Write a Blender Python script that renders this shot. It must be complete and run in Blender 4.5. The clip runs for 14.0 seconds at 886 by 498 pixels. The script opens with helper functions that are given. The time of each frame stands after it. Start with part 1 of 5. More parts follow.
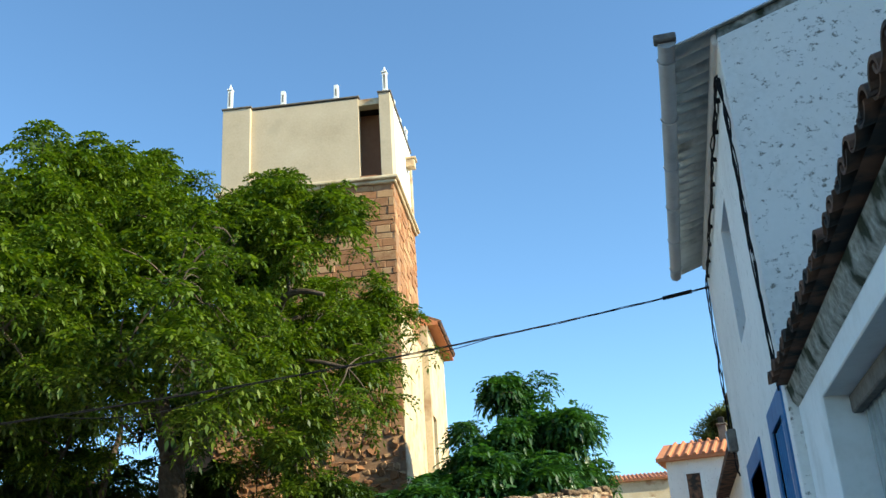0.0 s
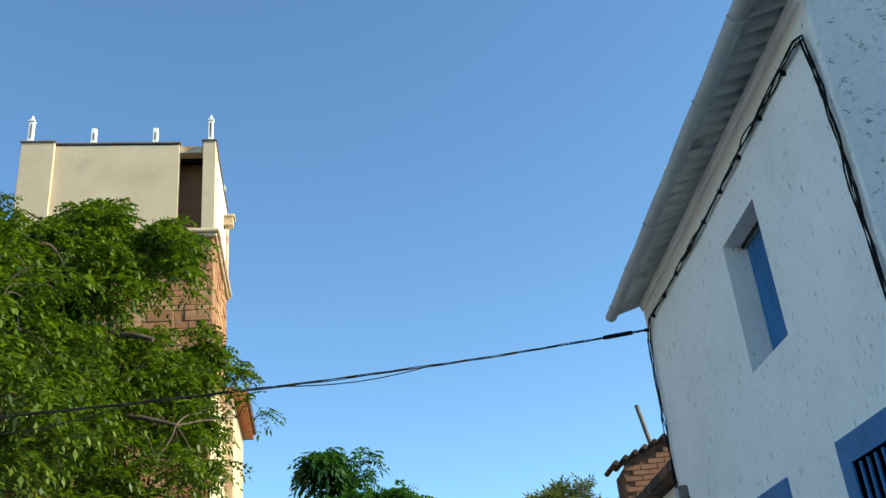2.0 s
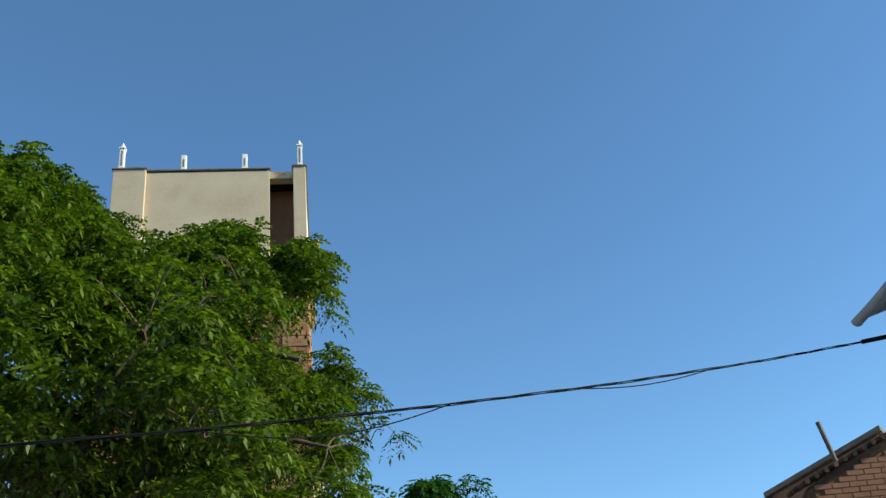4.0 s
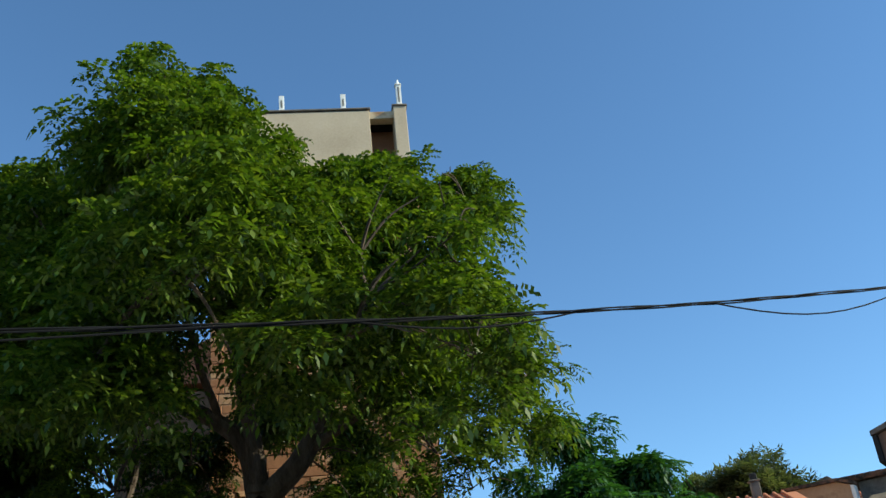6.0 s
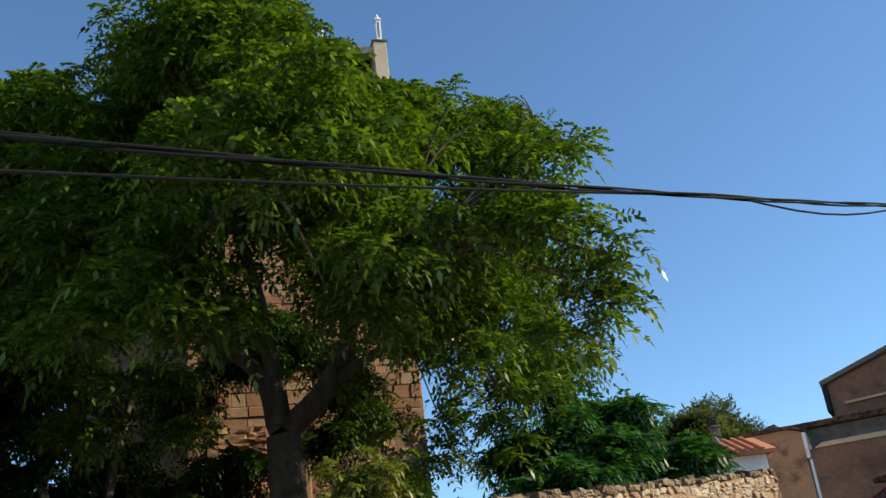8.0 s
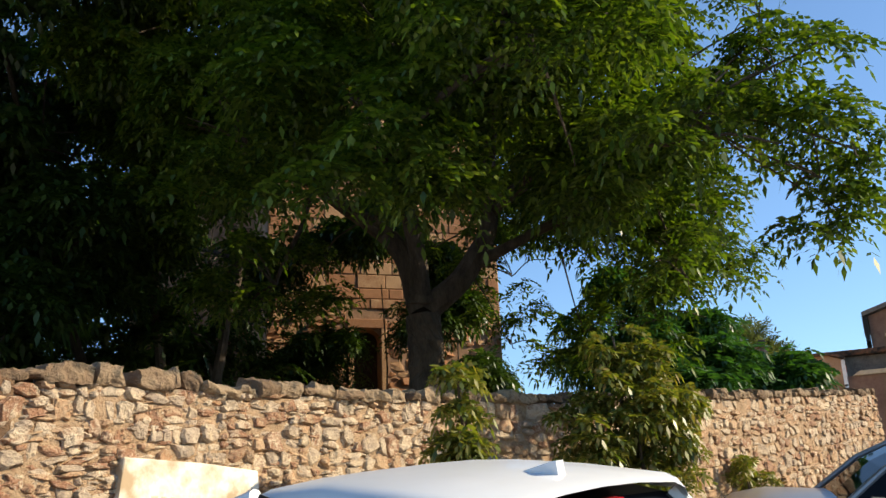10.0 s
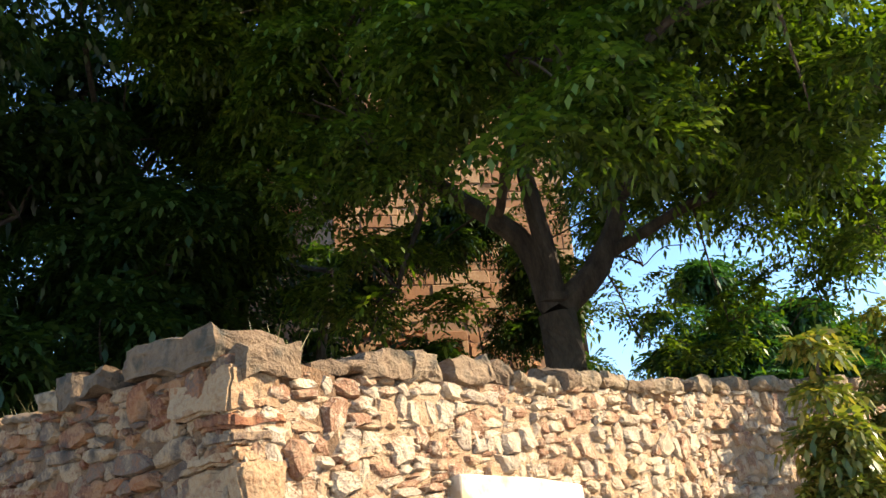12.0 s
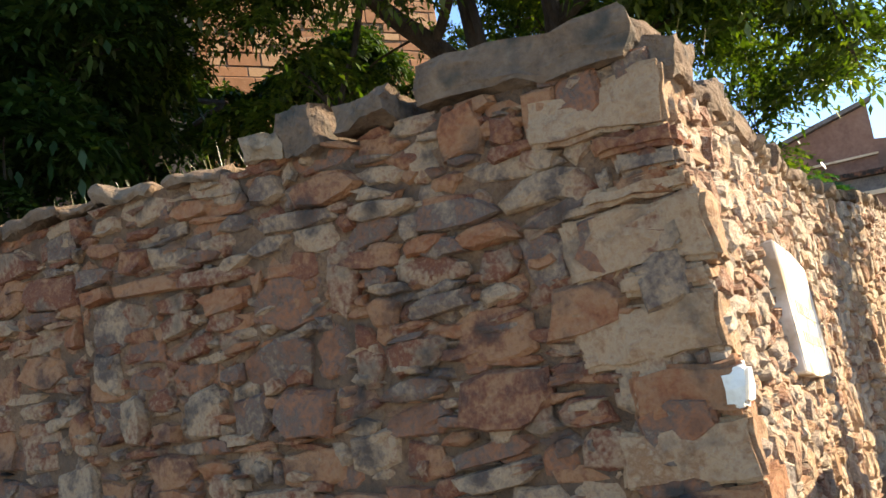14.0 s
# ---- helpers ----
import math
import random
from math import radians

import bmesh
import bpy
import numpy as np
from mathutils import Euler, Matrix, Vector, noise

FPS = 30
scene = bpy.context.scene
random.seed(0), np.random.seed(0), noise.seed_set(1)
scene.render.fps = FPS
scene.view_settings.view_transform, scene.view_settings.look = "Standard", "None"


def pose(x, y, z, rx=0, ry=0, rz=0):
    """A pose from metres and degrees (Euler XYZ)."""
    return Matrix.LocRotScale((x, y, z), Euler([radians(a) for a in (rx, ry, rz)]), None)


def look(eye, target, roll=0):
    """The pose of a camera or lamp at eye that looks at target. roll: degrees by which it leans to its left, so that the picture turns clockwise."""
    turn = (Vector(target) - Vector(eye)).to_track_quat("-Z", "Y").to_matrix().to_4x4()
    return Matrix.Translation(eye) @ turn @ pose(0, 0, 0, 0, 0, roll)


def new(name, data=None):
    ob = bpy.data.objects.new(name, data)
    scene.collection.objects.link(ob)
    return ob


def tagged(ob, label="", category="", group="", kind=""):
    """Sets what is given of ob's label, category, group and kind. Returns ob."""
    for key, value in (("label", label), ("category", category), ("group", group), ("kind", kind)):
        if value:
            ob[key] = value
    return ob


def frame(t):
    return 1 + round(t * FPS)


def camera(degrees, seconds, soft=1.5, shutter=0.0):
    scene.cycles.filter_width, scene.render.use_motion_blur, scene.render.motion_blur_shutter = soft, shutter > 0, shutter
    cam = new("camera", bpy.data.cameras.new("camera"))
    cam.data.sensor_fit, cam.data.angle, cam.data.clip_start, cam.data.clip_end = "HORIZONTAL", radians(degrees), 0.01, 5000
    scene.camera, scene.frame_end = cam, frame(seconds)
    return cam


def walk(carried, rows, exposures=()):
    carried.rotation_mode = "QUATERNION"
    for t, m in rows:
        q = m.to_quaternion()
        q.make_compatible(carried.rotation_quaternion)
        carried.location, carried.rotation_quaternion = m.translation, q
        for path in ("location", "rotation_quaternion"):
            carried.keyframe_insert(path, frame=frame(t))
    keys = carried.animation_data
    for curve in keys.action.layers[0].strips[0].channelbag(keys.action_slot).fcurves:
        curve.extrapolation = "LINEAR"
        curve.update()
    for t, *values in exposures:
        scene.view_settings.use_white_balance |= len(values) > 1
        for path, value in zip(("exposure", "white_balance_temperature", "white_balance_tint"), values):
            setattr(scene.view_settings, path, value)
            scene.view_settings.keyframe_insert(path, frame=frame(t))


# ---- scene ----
cam = camera(49.40, 14.0)
PATH = [
    (0, pose(0.587, 1.325, 1.630, 111.594, 3.409, 13.443)),
    (0.5, pose(0.191, 1.837, 1.716, 112.341, 4.685, 11.009)),
    (1, pose(-0.344, 2.485, 1.752, 113.514, 4.905, 7.632)),
    (1.5, pose(-0.845, 2.743, 1.667, 114.952, 4.754, 3.474)),
    (2, pose(-1.241, 2.926, 1.620, 116.244, 5.021, -0.406)),
    (2.5, pose(-1.693, 3.265, 1.627, 117.392, 5.026, -4.398)),
    (3, pose(-2.137, 3.504, 1.689, 118.160, 5.485, -4.974)),
    (3.5, pose(-2.876, 3.400, 1.633, 119.075, 5.290, -2.591)),
    (4, pose(-3.521, 3.425, 1.710, 118.421, 5.015, 0.799)),
    (4.2, pose(-3.798, 3.435, 1.772, 117.781, 5.121, 1.915)),
    (6.3, pose(-6.988, 4.176, 1.708, 115.744, 5.673, 1.134)),
    (6.5, pose(-7.149, 4.217, 1.723, 115.467, 5.002, 2.086)),
    (7, pose(-7.563, 4.463, 1.729, 115.132, 4.955, 2.272)),
    (7.2, pose(-7.707, 4.645, 1.752, 115.057, 5.528, 1.318)),
    (9.3, pose(-10.911, 4.564, 1.681, 107.340, 3.564, -10.796)),
    (9.5, pose(-11.119, 4.763, 1.668, 106.983, 3.232, -9.993)),
    (9.8, pose(-11.551, 5.143, 1.688, 106.970, 2.461, -9.416)),
    (10, pose(-11.738, 5.396, 1.754, 106.944, 2.164, -8.569)),
    (10.5, pose(-12.167, 5.896, 1.794, 108.873, 2.812, -6.277)),
    (11, pose(-12.676, 6.397, 1.890, 112.428, 2.340, -5.567)),
    (11.5, pose(-13.114, 6.847, 1.923, 112.615, 4.320, -5.450)),
    (12, pose(-13.600, 7.270, 1.926, 108.441, 5.986, -8.300)),
    (12.5, pose(-14.021, 7.652, 1.912, 104.938, 7.649, -11.184)),
    (13, pose(-14.544, 7.992, 1.913, 103.457, 8.602, -14.340)),
    (13.5, pose(-15.009, 8.458, 1.903, 101.570, 9.318, -17.836)),
    (14, pose(-15.430, 8.914, 1.913, 99.297, 9.032, -21.038)),
]
walk(cam, PATH, exposures=[(0, 1.08, 6650, -6), (2.5, 0.85, 6650, -6), (3.5, 0.6, 6400, -6), (4.2, 0.52, 6250, -5), (6.5, 0.52, 6200, -4),
                           (9.5, 0.55, 7000, 6), (10.5, 1.05, 7100, 5), (11.0, 1.15, 7150, 6), (11.5, 1.6, 7200, 6), (13.0, 1.53, 7050, 8), (14, 1.62, 7150, 9)])

# ---------------------------------------------------------------- light
SUN_AZ, SUN_EL = -10.0, 31.0      # degrees from +x towards +y, above the horizon
world = bpy.data.worlds.new("sky")
scene.world = world
world.use_nodes = True
wn = world.node_tree.nodes
sky = wn.new("ShaderNodeTexSky")
sky.sky_type = "NISHITA"
sky.sun_disc = False
sky.sun_elevation = radians(SUN_EL)
sky.sun_rotation = radians(90 - SUN_AZ)
sky.altitude = 1200
sky.air_density, sky.dust_density, sky.ozone_density = 1.0, 0.0, 5.2
wn["Background"].inputs["Strength"].default_value = 0.141
world.node_tree.links.new(sky.outputs[0], wn["Background"].inputs["Color"])
sun = new("sun", bpy.data.lights.new("sun", "SUN"))
sun.data.energy, sun.data.angle, sun.data.color = 5.0, radians(0.5), (1.0, 0.88, 0.70)
sun_dir = Vector((math.cos(radians(SUN_EL)) * math.cos(radians(SUN_AZ)),
                  math.cos(radians(SUN_EL)) * math.sin(radians(SUN_AZ)), math.sin(radians(SUN_EL))))
sun.matrix_world = look(sun_dir * 60, (0, 0, 0))


# ---------------------------------------------------------------- materials
def material(name, stops, rough=0.85, scale=3.0, fine=30.0, bump=0.3, vary="", metal=0.0, stain=None, spec=0.3,
             stretch=(1, 1, 1), contrast=0.5):
    """Noise at two scales through a colour ramp; vary: 'object' or 'island' shifts the ramp piece by piece."""
    m = bpy.data.materials.new(name)
    m.use_nodes = True
    n, l = m.node_tree.nodes, m.node_tree.links
    b = n["Principled BSDF"]
    b.inputs["Roughness"].default_value, b.inputs["Metallic"].default_value = rough, metal
    b.inputs["Specular IOR Level"].default_value = spec
    co = n.new("ShaderNodeTexCoord")
    mp = n.new("ShaderNodeMapping")
    mp.inputs["Scale"].default_value = stretch
    l.new(co.outputs["Object"], mp.inputs["Vector"])
    big, small = n.new("ShaderNodeTexNoise"), n.new("ShaderNodeTexNoise")
    for node, s, d in ((big, scale, 8), (small, fine, 6)):
        node.inputs["Roughness"].default_value = 0.62
        node.inputs["Scale"].default_value, node.inputs["Detail"].default_value = s, d
        l.new(mp.outputs[0], node.inputs["Vector"])
    mix = n.new("ShaderNodeMath")
    mix.operation = "MULTIPLY_ADD"
    mix.inputs[1].default_value = 0.35
    l.new(small.outputs["Fac"], mix.inputs[0])
    half = n.new("ShaderNodeMath")
    half.operation = "MULTIPLY"
    half.inputs[1].default_value = 0.65
    l.new(big.outputs["Fac"], half.inputs[0])
    l.new(half.outputs[0], mix.inputs[2])
    last = mix.outputs[0]
    spread = n.new("ShaderNodeMapRange")
    spread.inputs["From Min"].default_value, spread.inputs["From Max"].default_value = 0.5 - contrast / 2.6, 0.5 + contrast / 2.6
    l.new(last, spread.inputs["Value"])
    last = spread.outputs["Result"]
    if vary:
        info = n.new("ShaderNodeObjectInfo" if vary == "object" else "ShaderNodeNewGeometry")
        add = n.new("ShaderNodeMath")
        add.operation = "MULTIPLY_ADD"
        add.inputs[1].default_value = 0.62
        l.new(info.outputs["Random" if vary == "object" else "Random Per Island"], add.inputs[0])
        part_noise = n.new("ShaderNodeMath")
        part_noise.operation = "MULTIPLY"
        part_noise.inputs[1].default_value = 0.38
        l.new(last, part_noise.inputs[0])
        l.new(part_noise.outputs[0], add.inputs[2])
        last = add.outputs[0]
    ramp = n.new("ShaderNodeValToRGB")
    while len(ramp.color_ramp.elements) < len(stops):
        ramp.color_ramp.elements.new(0.5)
    for i, c in enumerate(stops):
        ramp.color_ramp.elements[i].position = i / max(1, len(stops) - 1)
        ramp.color_ramp.elements[i].color = (*c, 1)
    l.new(last, ramp.inputs["Fac"])
    colour = ramp.outputs["Color"]
    if stain:
        st = n.new("ShaderNodeTexNoise")
        st.inputs["Scale"].default_value, st.inputs["Detail"].default_value = stain[1], 6
        st.inputs["Roughness"].default_value = stain[5] if len(stain) > 5 else 0.5
        sm = n.new("ShaderNodeMapping")
        sm.inputs["Scale"].default_value = stain[4] if len(stain) > 4 else (1, 1, 1)
        l.new(co.outputs["Object"], sm.inputs["Vector"])
        l.new(sm.outputs[0], st.inputs["Vector"])
        rng = n.new("ShaderNodeMapRange")
        rng.inputs["From Min"].default_value, rng.inputs["From Max"].default_value = stain[2], stain[3]
        l.new(st.outputs["Fac"], rng.inputs["Value"])
        mx = n.new("ShaderNodeMix")
        mx.data_type = "RGBA"
        l.new(rng.outputs["Result"], mx.inputs["Factor"])
        l.new(colour, mx.inputs["A"])
        mx.inputs["B"].default_value = (*stain[0], 1)
        colour = mx.outputs["Result"]
    l.new(colour, b.inputs["Base Color"])
    if bump:
        bp = n.new("ShaderNodeBump")
        bp.inputs["Strength"].default_value, bp.inputs["Distance"].default_value = min(1.0, bump), 0.02 if bump <= 1 else 0.06
        l.new(mix.outputs[0], bp.inputs["Height"])
        l.new(bp.outputs["Normal"], b.inputs["Normal"])
    return m


def leaf_material(name, stops):
    m = bpy.data.materials.new(name)
    m.use_nodes = True
    n, l = m.node_tree.nodes, m.node_tree.links
    n.remove(n["Principled BSDF"])
    geo = n.new("ShaderNodeNewGeometry")
    ramp = n.new("ShaderNodeValToRGB")
    while len(ramp.color_ramp.elements) < len(stops):
        ramp.color_ramp.elements.new(0.5)
    for i, c in enumerate(stops):
        ramp.color_ramp.elements[i].position = i / (len(stops) - 1)
        ramp.color_ramp.elements[i].color = (*c, 1)
    l.new(geo.outputs["Random Per Island"], ramp.inputs["Fac"])
    front, back, gloss = n.new("ShaderNodeBsdfDiffuse"), n.new("ShaderNodeBsdfTranslucent"), n.new("ShaderNodeBsdfGlossy")
    gloss.inputs["Roughness"].default_value = 0.36
    l.new(ramp.outputs["Color"], front.inputs["Color"])
    bright = n.new("ShaderNodeMix")
    bright.data_type, bright.blend_type = "RGBA", "MULTIPLY"
    bright.inputs["Factor"].default_value = 1.0
    l.new(ramp.outputs["Color"], bright.inputs["A"])
    bright.inputs["B"].default_value = (1.25, 1.35, 0.45, 1)
    l.new(bright.outputs["Result"], back.inputs["Color"])
    m1, m2 = n.new("ShaderNodeMixShader"), n.new("ShaderNodeMixShader")
    m1.inputs["Fac"].default_value, m2.inputs["Fac"].default_value = 0.42, 0.035
    l.new(front.outputs[0], m1.inputs[1])
    l.new(back.outputs[0], m1.inputs[2])
    l.new(m1.outputs[0], m2.inputs[1])
    l.new(gloss.outputs[0], m2.inputs[2])
    l.new(m2.outputs[0], n["Material Output"].inputs["Surface"])
    return m


def glass_material(name, colour, rough=0.03):
    m = bpy.data.materials.new(name)
    m.use_nodes = True
    b = m.node_tree.nodes["Principled BSDF"]
    b.inputs["Base Color"].default_value = (*colour, 1)
    b.inputs["Roughness"].default_value = rough
    b.inputs["Specular IOR Level"].default_value = 0.07
    return m


STONES = [(0.20, 0.11, 0.068), (0.38, 0.21, 0.115), (0.46, 0.32, 0.20), (0.25, 0.115, 0.065), (0.56, 0.44, 0.31),
          (0.36, 0.27, 0.20), (0.56, 0.43, 0.29), (0.33, 0.20, 0.13)]
RED_STONES = [(0.06, 0.032, 0.022), (0.27, 0.10, 0.043), (0.35, 0.175, 0.085), (0.17, 0.055, 0.028), (0.40, 0.26, 0.15), (0.14, 0.095, 0.07), (0.33, 0.13, 0.058), (0.10, 0.055, 0.038)]
M_STONE = material("rubble_stone", STONES, 0.9, 9, 60, 1.5, "object", stain=((0.09, 0.075, 0.06), 9, 0.58, 0.78))
M_STONE_REST = material("rubble_stone_rest", STONES, 0.9, 9, 60, 1.5, "island", stain=((0.09, 0.075, 0.06), 9, 0.58, 0.78))
M_RED_STONE = material("brown_stone", RED_STONES, 0.92, 7, 55, 1.6, "object", stain=((0.06, 0.045, 0.035), 7, 0.54, 0.74))
M_RED_REST = material("brown_stone_rest", RED_STONES, 0.92, 7, 55, 1.6, "island", stain=((0.06, 0.045, 0.035), 7, 0.54, 0.74))
M_QUOIN = material("tan_quoin_stone", [(0.20, 0.11, 0.06), (0.33, 0.19, 0.10), (0.40, 0.26, 0.15), (0.27, 0.14, 0.07), (0.44, 0.31, 0.19)], 0.9, 6, 45, 1.6, stain=((0.12, 0.085, 0.06), 8, 0.56, 0.76))
M_CAP = material("coping_stone", [(0.05, 0.035, 0.024), (0.20, 0.13, 0.08), (0.34, 0.245, 0.155), (0.10, 0.065, 0.044)], 0.92, 8, 50, 1.5, "object", stain=((0.07, 0.06, 0.045), 9, 0.5, 0.68))
M_MORTAR = material("earth_mortar", [(0.04, 0.022, 0.015), (0.15, 0.07, 0.034), (0.26, 0.145, 0.075), (0.11, 0.062, 0.038), (0.34, 0.22, 0.125)], 0.95, 12, 70, 1.8, contrast=0.7,
                    stain=((0.085, 0.06, 0.042), 2.6, 0.42, 0.66, (1, 1, 1), 0.68))
M_LIME_MORTAR = material("ochre_lime_mortar", [(0.13, 0.075, 0.045), (0.30, 0.185, 0.11), (0.40, 0.275, 0.17), (0.24, 0.145, 0.085), (0.44, 0.33, 0.22)], 0.95, 12, 70, 1.8, contrast=0.7)
M_PLASTER = material("white_limewash", [(0.72, 0.69, 0.65), (0.82, 0.79, 0.755), (0.86, 0.83, 0.795)], 0.9, 1.6, 26, 0.25,
                     stain=((0.36, 0.34, 0.31), 12, 0.605, 0.69, (2.2, 2.2, 0.75), 0.62))
M_CLEAN = material("clean_limewash", [(0.70, 0.69, 0.67), (0.80, 0.795, 0.78), (0.84, 0.835, 0.82)], 0.9, 1.6, 26, 0.3,
                   stain=((0.62, 0.60, 0.56), 2.5, 0.55, 0.8))
M_BED = material("stained_mortar_bed", [(0.05, 0.05, 0.035), (0.22, 0.21, 0.18), (0.45, 0.44, 0.40), (0.60, 0.59, 0.56)], 0.95, 5, 30, 0.8,
                 stain=((0.03, 0.035, 0.02), 5, 0.48, 0.62))
M_FLAKY = material("flaking_limewash", [(0.68, 0.66, 0.62), (0.81, 0.785, 0.75), (0.85, 0.825, 0.79)], 0.92, 1.3, 22, 0.45,
                   stain=((0.22, 0.21, 0.18), 17, 0.575, 0.65, (1, 1, 1.2), 0.72))
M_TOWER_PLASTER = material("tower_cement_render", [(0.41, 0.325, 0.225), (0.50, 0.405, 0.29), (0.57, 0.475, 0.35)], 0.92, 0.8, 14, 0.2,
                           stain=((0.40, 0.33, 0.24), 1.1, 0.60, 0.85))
BLOCKS = [(0.17, 0.075, 0.036), (0.34, 0.16, 0.075), (0.25, 0.115, 0.055), (0.42, 0.25, 0.13), (0.28, 0.15, 0.08)]
M_BLOCK = material("sandstone_block", BLOCKS, 0.92, 3, 24, 0.6, "object")
M_BLOCK_REST = material("sandstone_block_rest", BLOCKS, 0.92, 3, 24, 0.6, "island")
M_PALE = material("pale_render", [(0.42, 0.31, 0.19), (0.55, 0.43, 0.28), (0.64, 0.53, 0.37)], 0.92, 1.2, 15, 0.4,
                  stain=((0.30, 0.17, 0.09), 1.4, 0.55, 0.70))
M_COPING = material("weathered_coping", [(0.07, 0.06, 0.055), (0.16, 0.14, 0.12), (0.24, 0.21, 0.18)], 0.9, 4, 30, 0.3)
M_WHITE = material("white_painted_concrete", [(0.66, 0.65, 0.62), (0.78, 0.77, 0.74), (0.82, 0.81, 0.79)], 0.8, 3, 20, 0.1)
M_FIBRE = material("fibre_cement", [(0.40, 0.38, 0.34), (0.56, 0.54, 0.49), (0.66, 0.64, 0.58)], 0.92, 2.2, 30, 0.25,
                   stain=((0.16, 0.15, 0.12), 3.0, 0.58, 0.76))
M_GUTTER = material("grey_gutter", [(0.30, 0.31, 0.32), (0.40, 0.41, 0.42), (0.46, 0.47, 0.48)], 0.5, 2, 20, 0.05)
M_BLUE = material("blue_paint", [(0.022, 0.09, 0.22), (0.04, 0.15, 0.33), (0.06, 0.19, 0.40)], 0.6, 3, 25, 0.15)
M_BLUE_DARK = material("dark_blue_iron", [(0.008, 0.018, 0.07), (0.015, 0.035, 0.13)], 0.5, 4, 25, 0.1)
M_SHUTTER = material("grey_green_shutter", [(0.20, 0.22, 0.22), (0.30, 0.32, 0.31), (0.38, 0.40, 0.39)], 0.55, 2, 20, 0.1)
M_CABLE = material("black_cable", [(0.006, 0.006, 0.007), (0.014, 0.014, 0.016)], 0.75, 5, 30, 0.1, spec=0.12)
M_TILE = material("old_clay_tile", [(0.06, 0.035, 0.025), (0.14, 0.07, 0.04), (0.20, 0.10, 0.06), (0.11, 0.07, 0.05)], 0.92, 5, 30, 0.5, "object",
                  stain=((0.035, 0.03, 0.025), 6, 0.40, 0.58))
M_TILE_RED = material("red_clay_tile", [(0.34, 0.12, 0.06), (0.48, 0.20, 0.10), (0.55, 0.28, 0.16)], 0.9, 4, 20, 0.4, "island")
M_BRICK = material("old_brick", [(0.16, 0.07, 0.045), (0.28, 0.13, 0.075), (0.36, 0.20, 0.12)], 0.92, 4, 25, 0.5, "island")
M_BARK = material("bark", [(0.03, 0.022, 0.016), (0.085, 0.062, 0.045), (0.15, 0.115, 0.085)], 0.95, 6, 40, 1.0, stretch=(1, 1, 0.3))
M_ASPHALT = material("worn_concrete", [(0.21, 0.20, 0.185), (0.28, 0.265, 0.24), (0.34, 0.325, 0.295)], 0.9, 0.6, 60, 0.4)
M_EARTH = material("dry_earth", [(0.10, 0.075, 0.05), (0.19, 0.15, 0.10), (0.27, 0.22, 0.15)], 0.95, 0.4, 12, 0.6)
M_BARN = material("brown_render", [(0.13, 0.07, 0.05), (0.22, 0.125, 0.085), (0.30, 0.19, 0.13)], 0.92, 0.7, 10, 0.4,
                  stain=((0.10, 0.06, 0.045), 1.2, 0.55, 0.72))
M_TAN = material("tan_plaster", [(0.26, 0.15, 0.085), (0.38, 0.23, 0.135), (0.45, 0.29, 0.17)], 0.92, 1.6, 18, 0.4, stain=((0.14, 0.075, 0.045), 2.2, 0.52, 0.70))
M_PLAQUE = material("white_plaque_paint", [(0.52, 0.44, 0.33), (0.74, 0.68, 0.57), (0.80, 0.76, 0.68)], 0.85, 4, 30, 0.3,
                    stain=((0.40, 0.29, 0.18), 5, 0.46, 0.64))
M_CAR_WHITE = material("white_car_paint", [(0.60, 0.61, 0.64), (0.66, 0.67, 0.70)], 0.25, 1, 5, 0, spec=0.5)
M_CAR_GREY = material("silver_car_paint", [(0.25, 0.26, 0.28), (0.32, 0.33, 0.35)], 0.3, 1, 5, 0, metal=0.5, spec=0.5)
M_CAR_RED = material("red_car_paint", [(0.20, 0.012, 0.015), (0.28, 0.02, 0.022)], 0.3, 1, 5, 0, spec=0.5)
M_GLASS = glass_material("dark_car_glass", (0.006, 0.008, 0.012))
M_LAMP = glass_material("headlamp_lens", (0.20, 0.19, 0.17), 0.08)
M_REDLAMP = glass_material("red_lamp_lens", (0.35, 0.006, 0.01), 0.15)
M_RUBBER = material("tyre_rubber", [(0.012, 0.012, 0.012), (0.03, 0.03, 0.03)], 0.8, 6, 40, 0.2)
M_ALLOY = material("alloy", [(0.4, 0.4, 0.42), (0.5, 0.5, 0.52)], 0.35, 4, 20, 0.05, metal=0.9)
M_DARK = material("dark_interior", [(0.012, 0.010, 0.009), (0.05, 0.036, 0.028)], 0.95, 2, 12, 0.2)
M_WIN = glass_material("dark_window_glass", (0.012, 0.014, 0.018), 0.06)
M_LETTER = material("faded_letter_paint", [(0.42, 0.34, 0.25), (0.62, 0.54, 0.44)], 0.9, 6, 30, 0.1)
M_LEAF_A = leaf_material("pinnate_leaf", [(0.028, 0.056, 0.007), (0.058, 0.102, 0.010), (0.095, 0.145, 0.014), (0.15, 0.195, 0.026)])
M_LEAF_B = leaf_material("bluish_leaf", [(0.018, 0.055, 0.018), (0.035, 0.10, 0.03), (0.06, 0.135, 0.035)])
# leaf green set darker, so the shade on these trees is in the colour
M_LEAF_C = leaf_material("shade_darkened_leaf", [(0.016, 0.036, 0.010), (0.035, 0.070, 0.014), (0.07, 0.105, 0.022)])
M_LEAF_D = leaf_material("olive_shrub_leaf", [(0.06, 0.09, 0.02), (0.13, 0.15, 0.03), (0.20, 0.20, 0.045), (0.24, 0.18, 0.06)])
M_LEAF_E = leaf_material("olive_tree_leaf", [(0.05, 0.065, 0.035), (0.09, 0.11, 0.06), (0.14, 0.15, 0.09)])
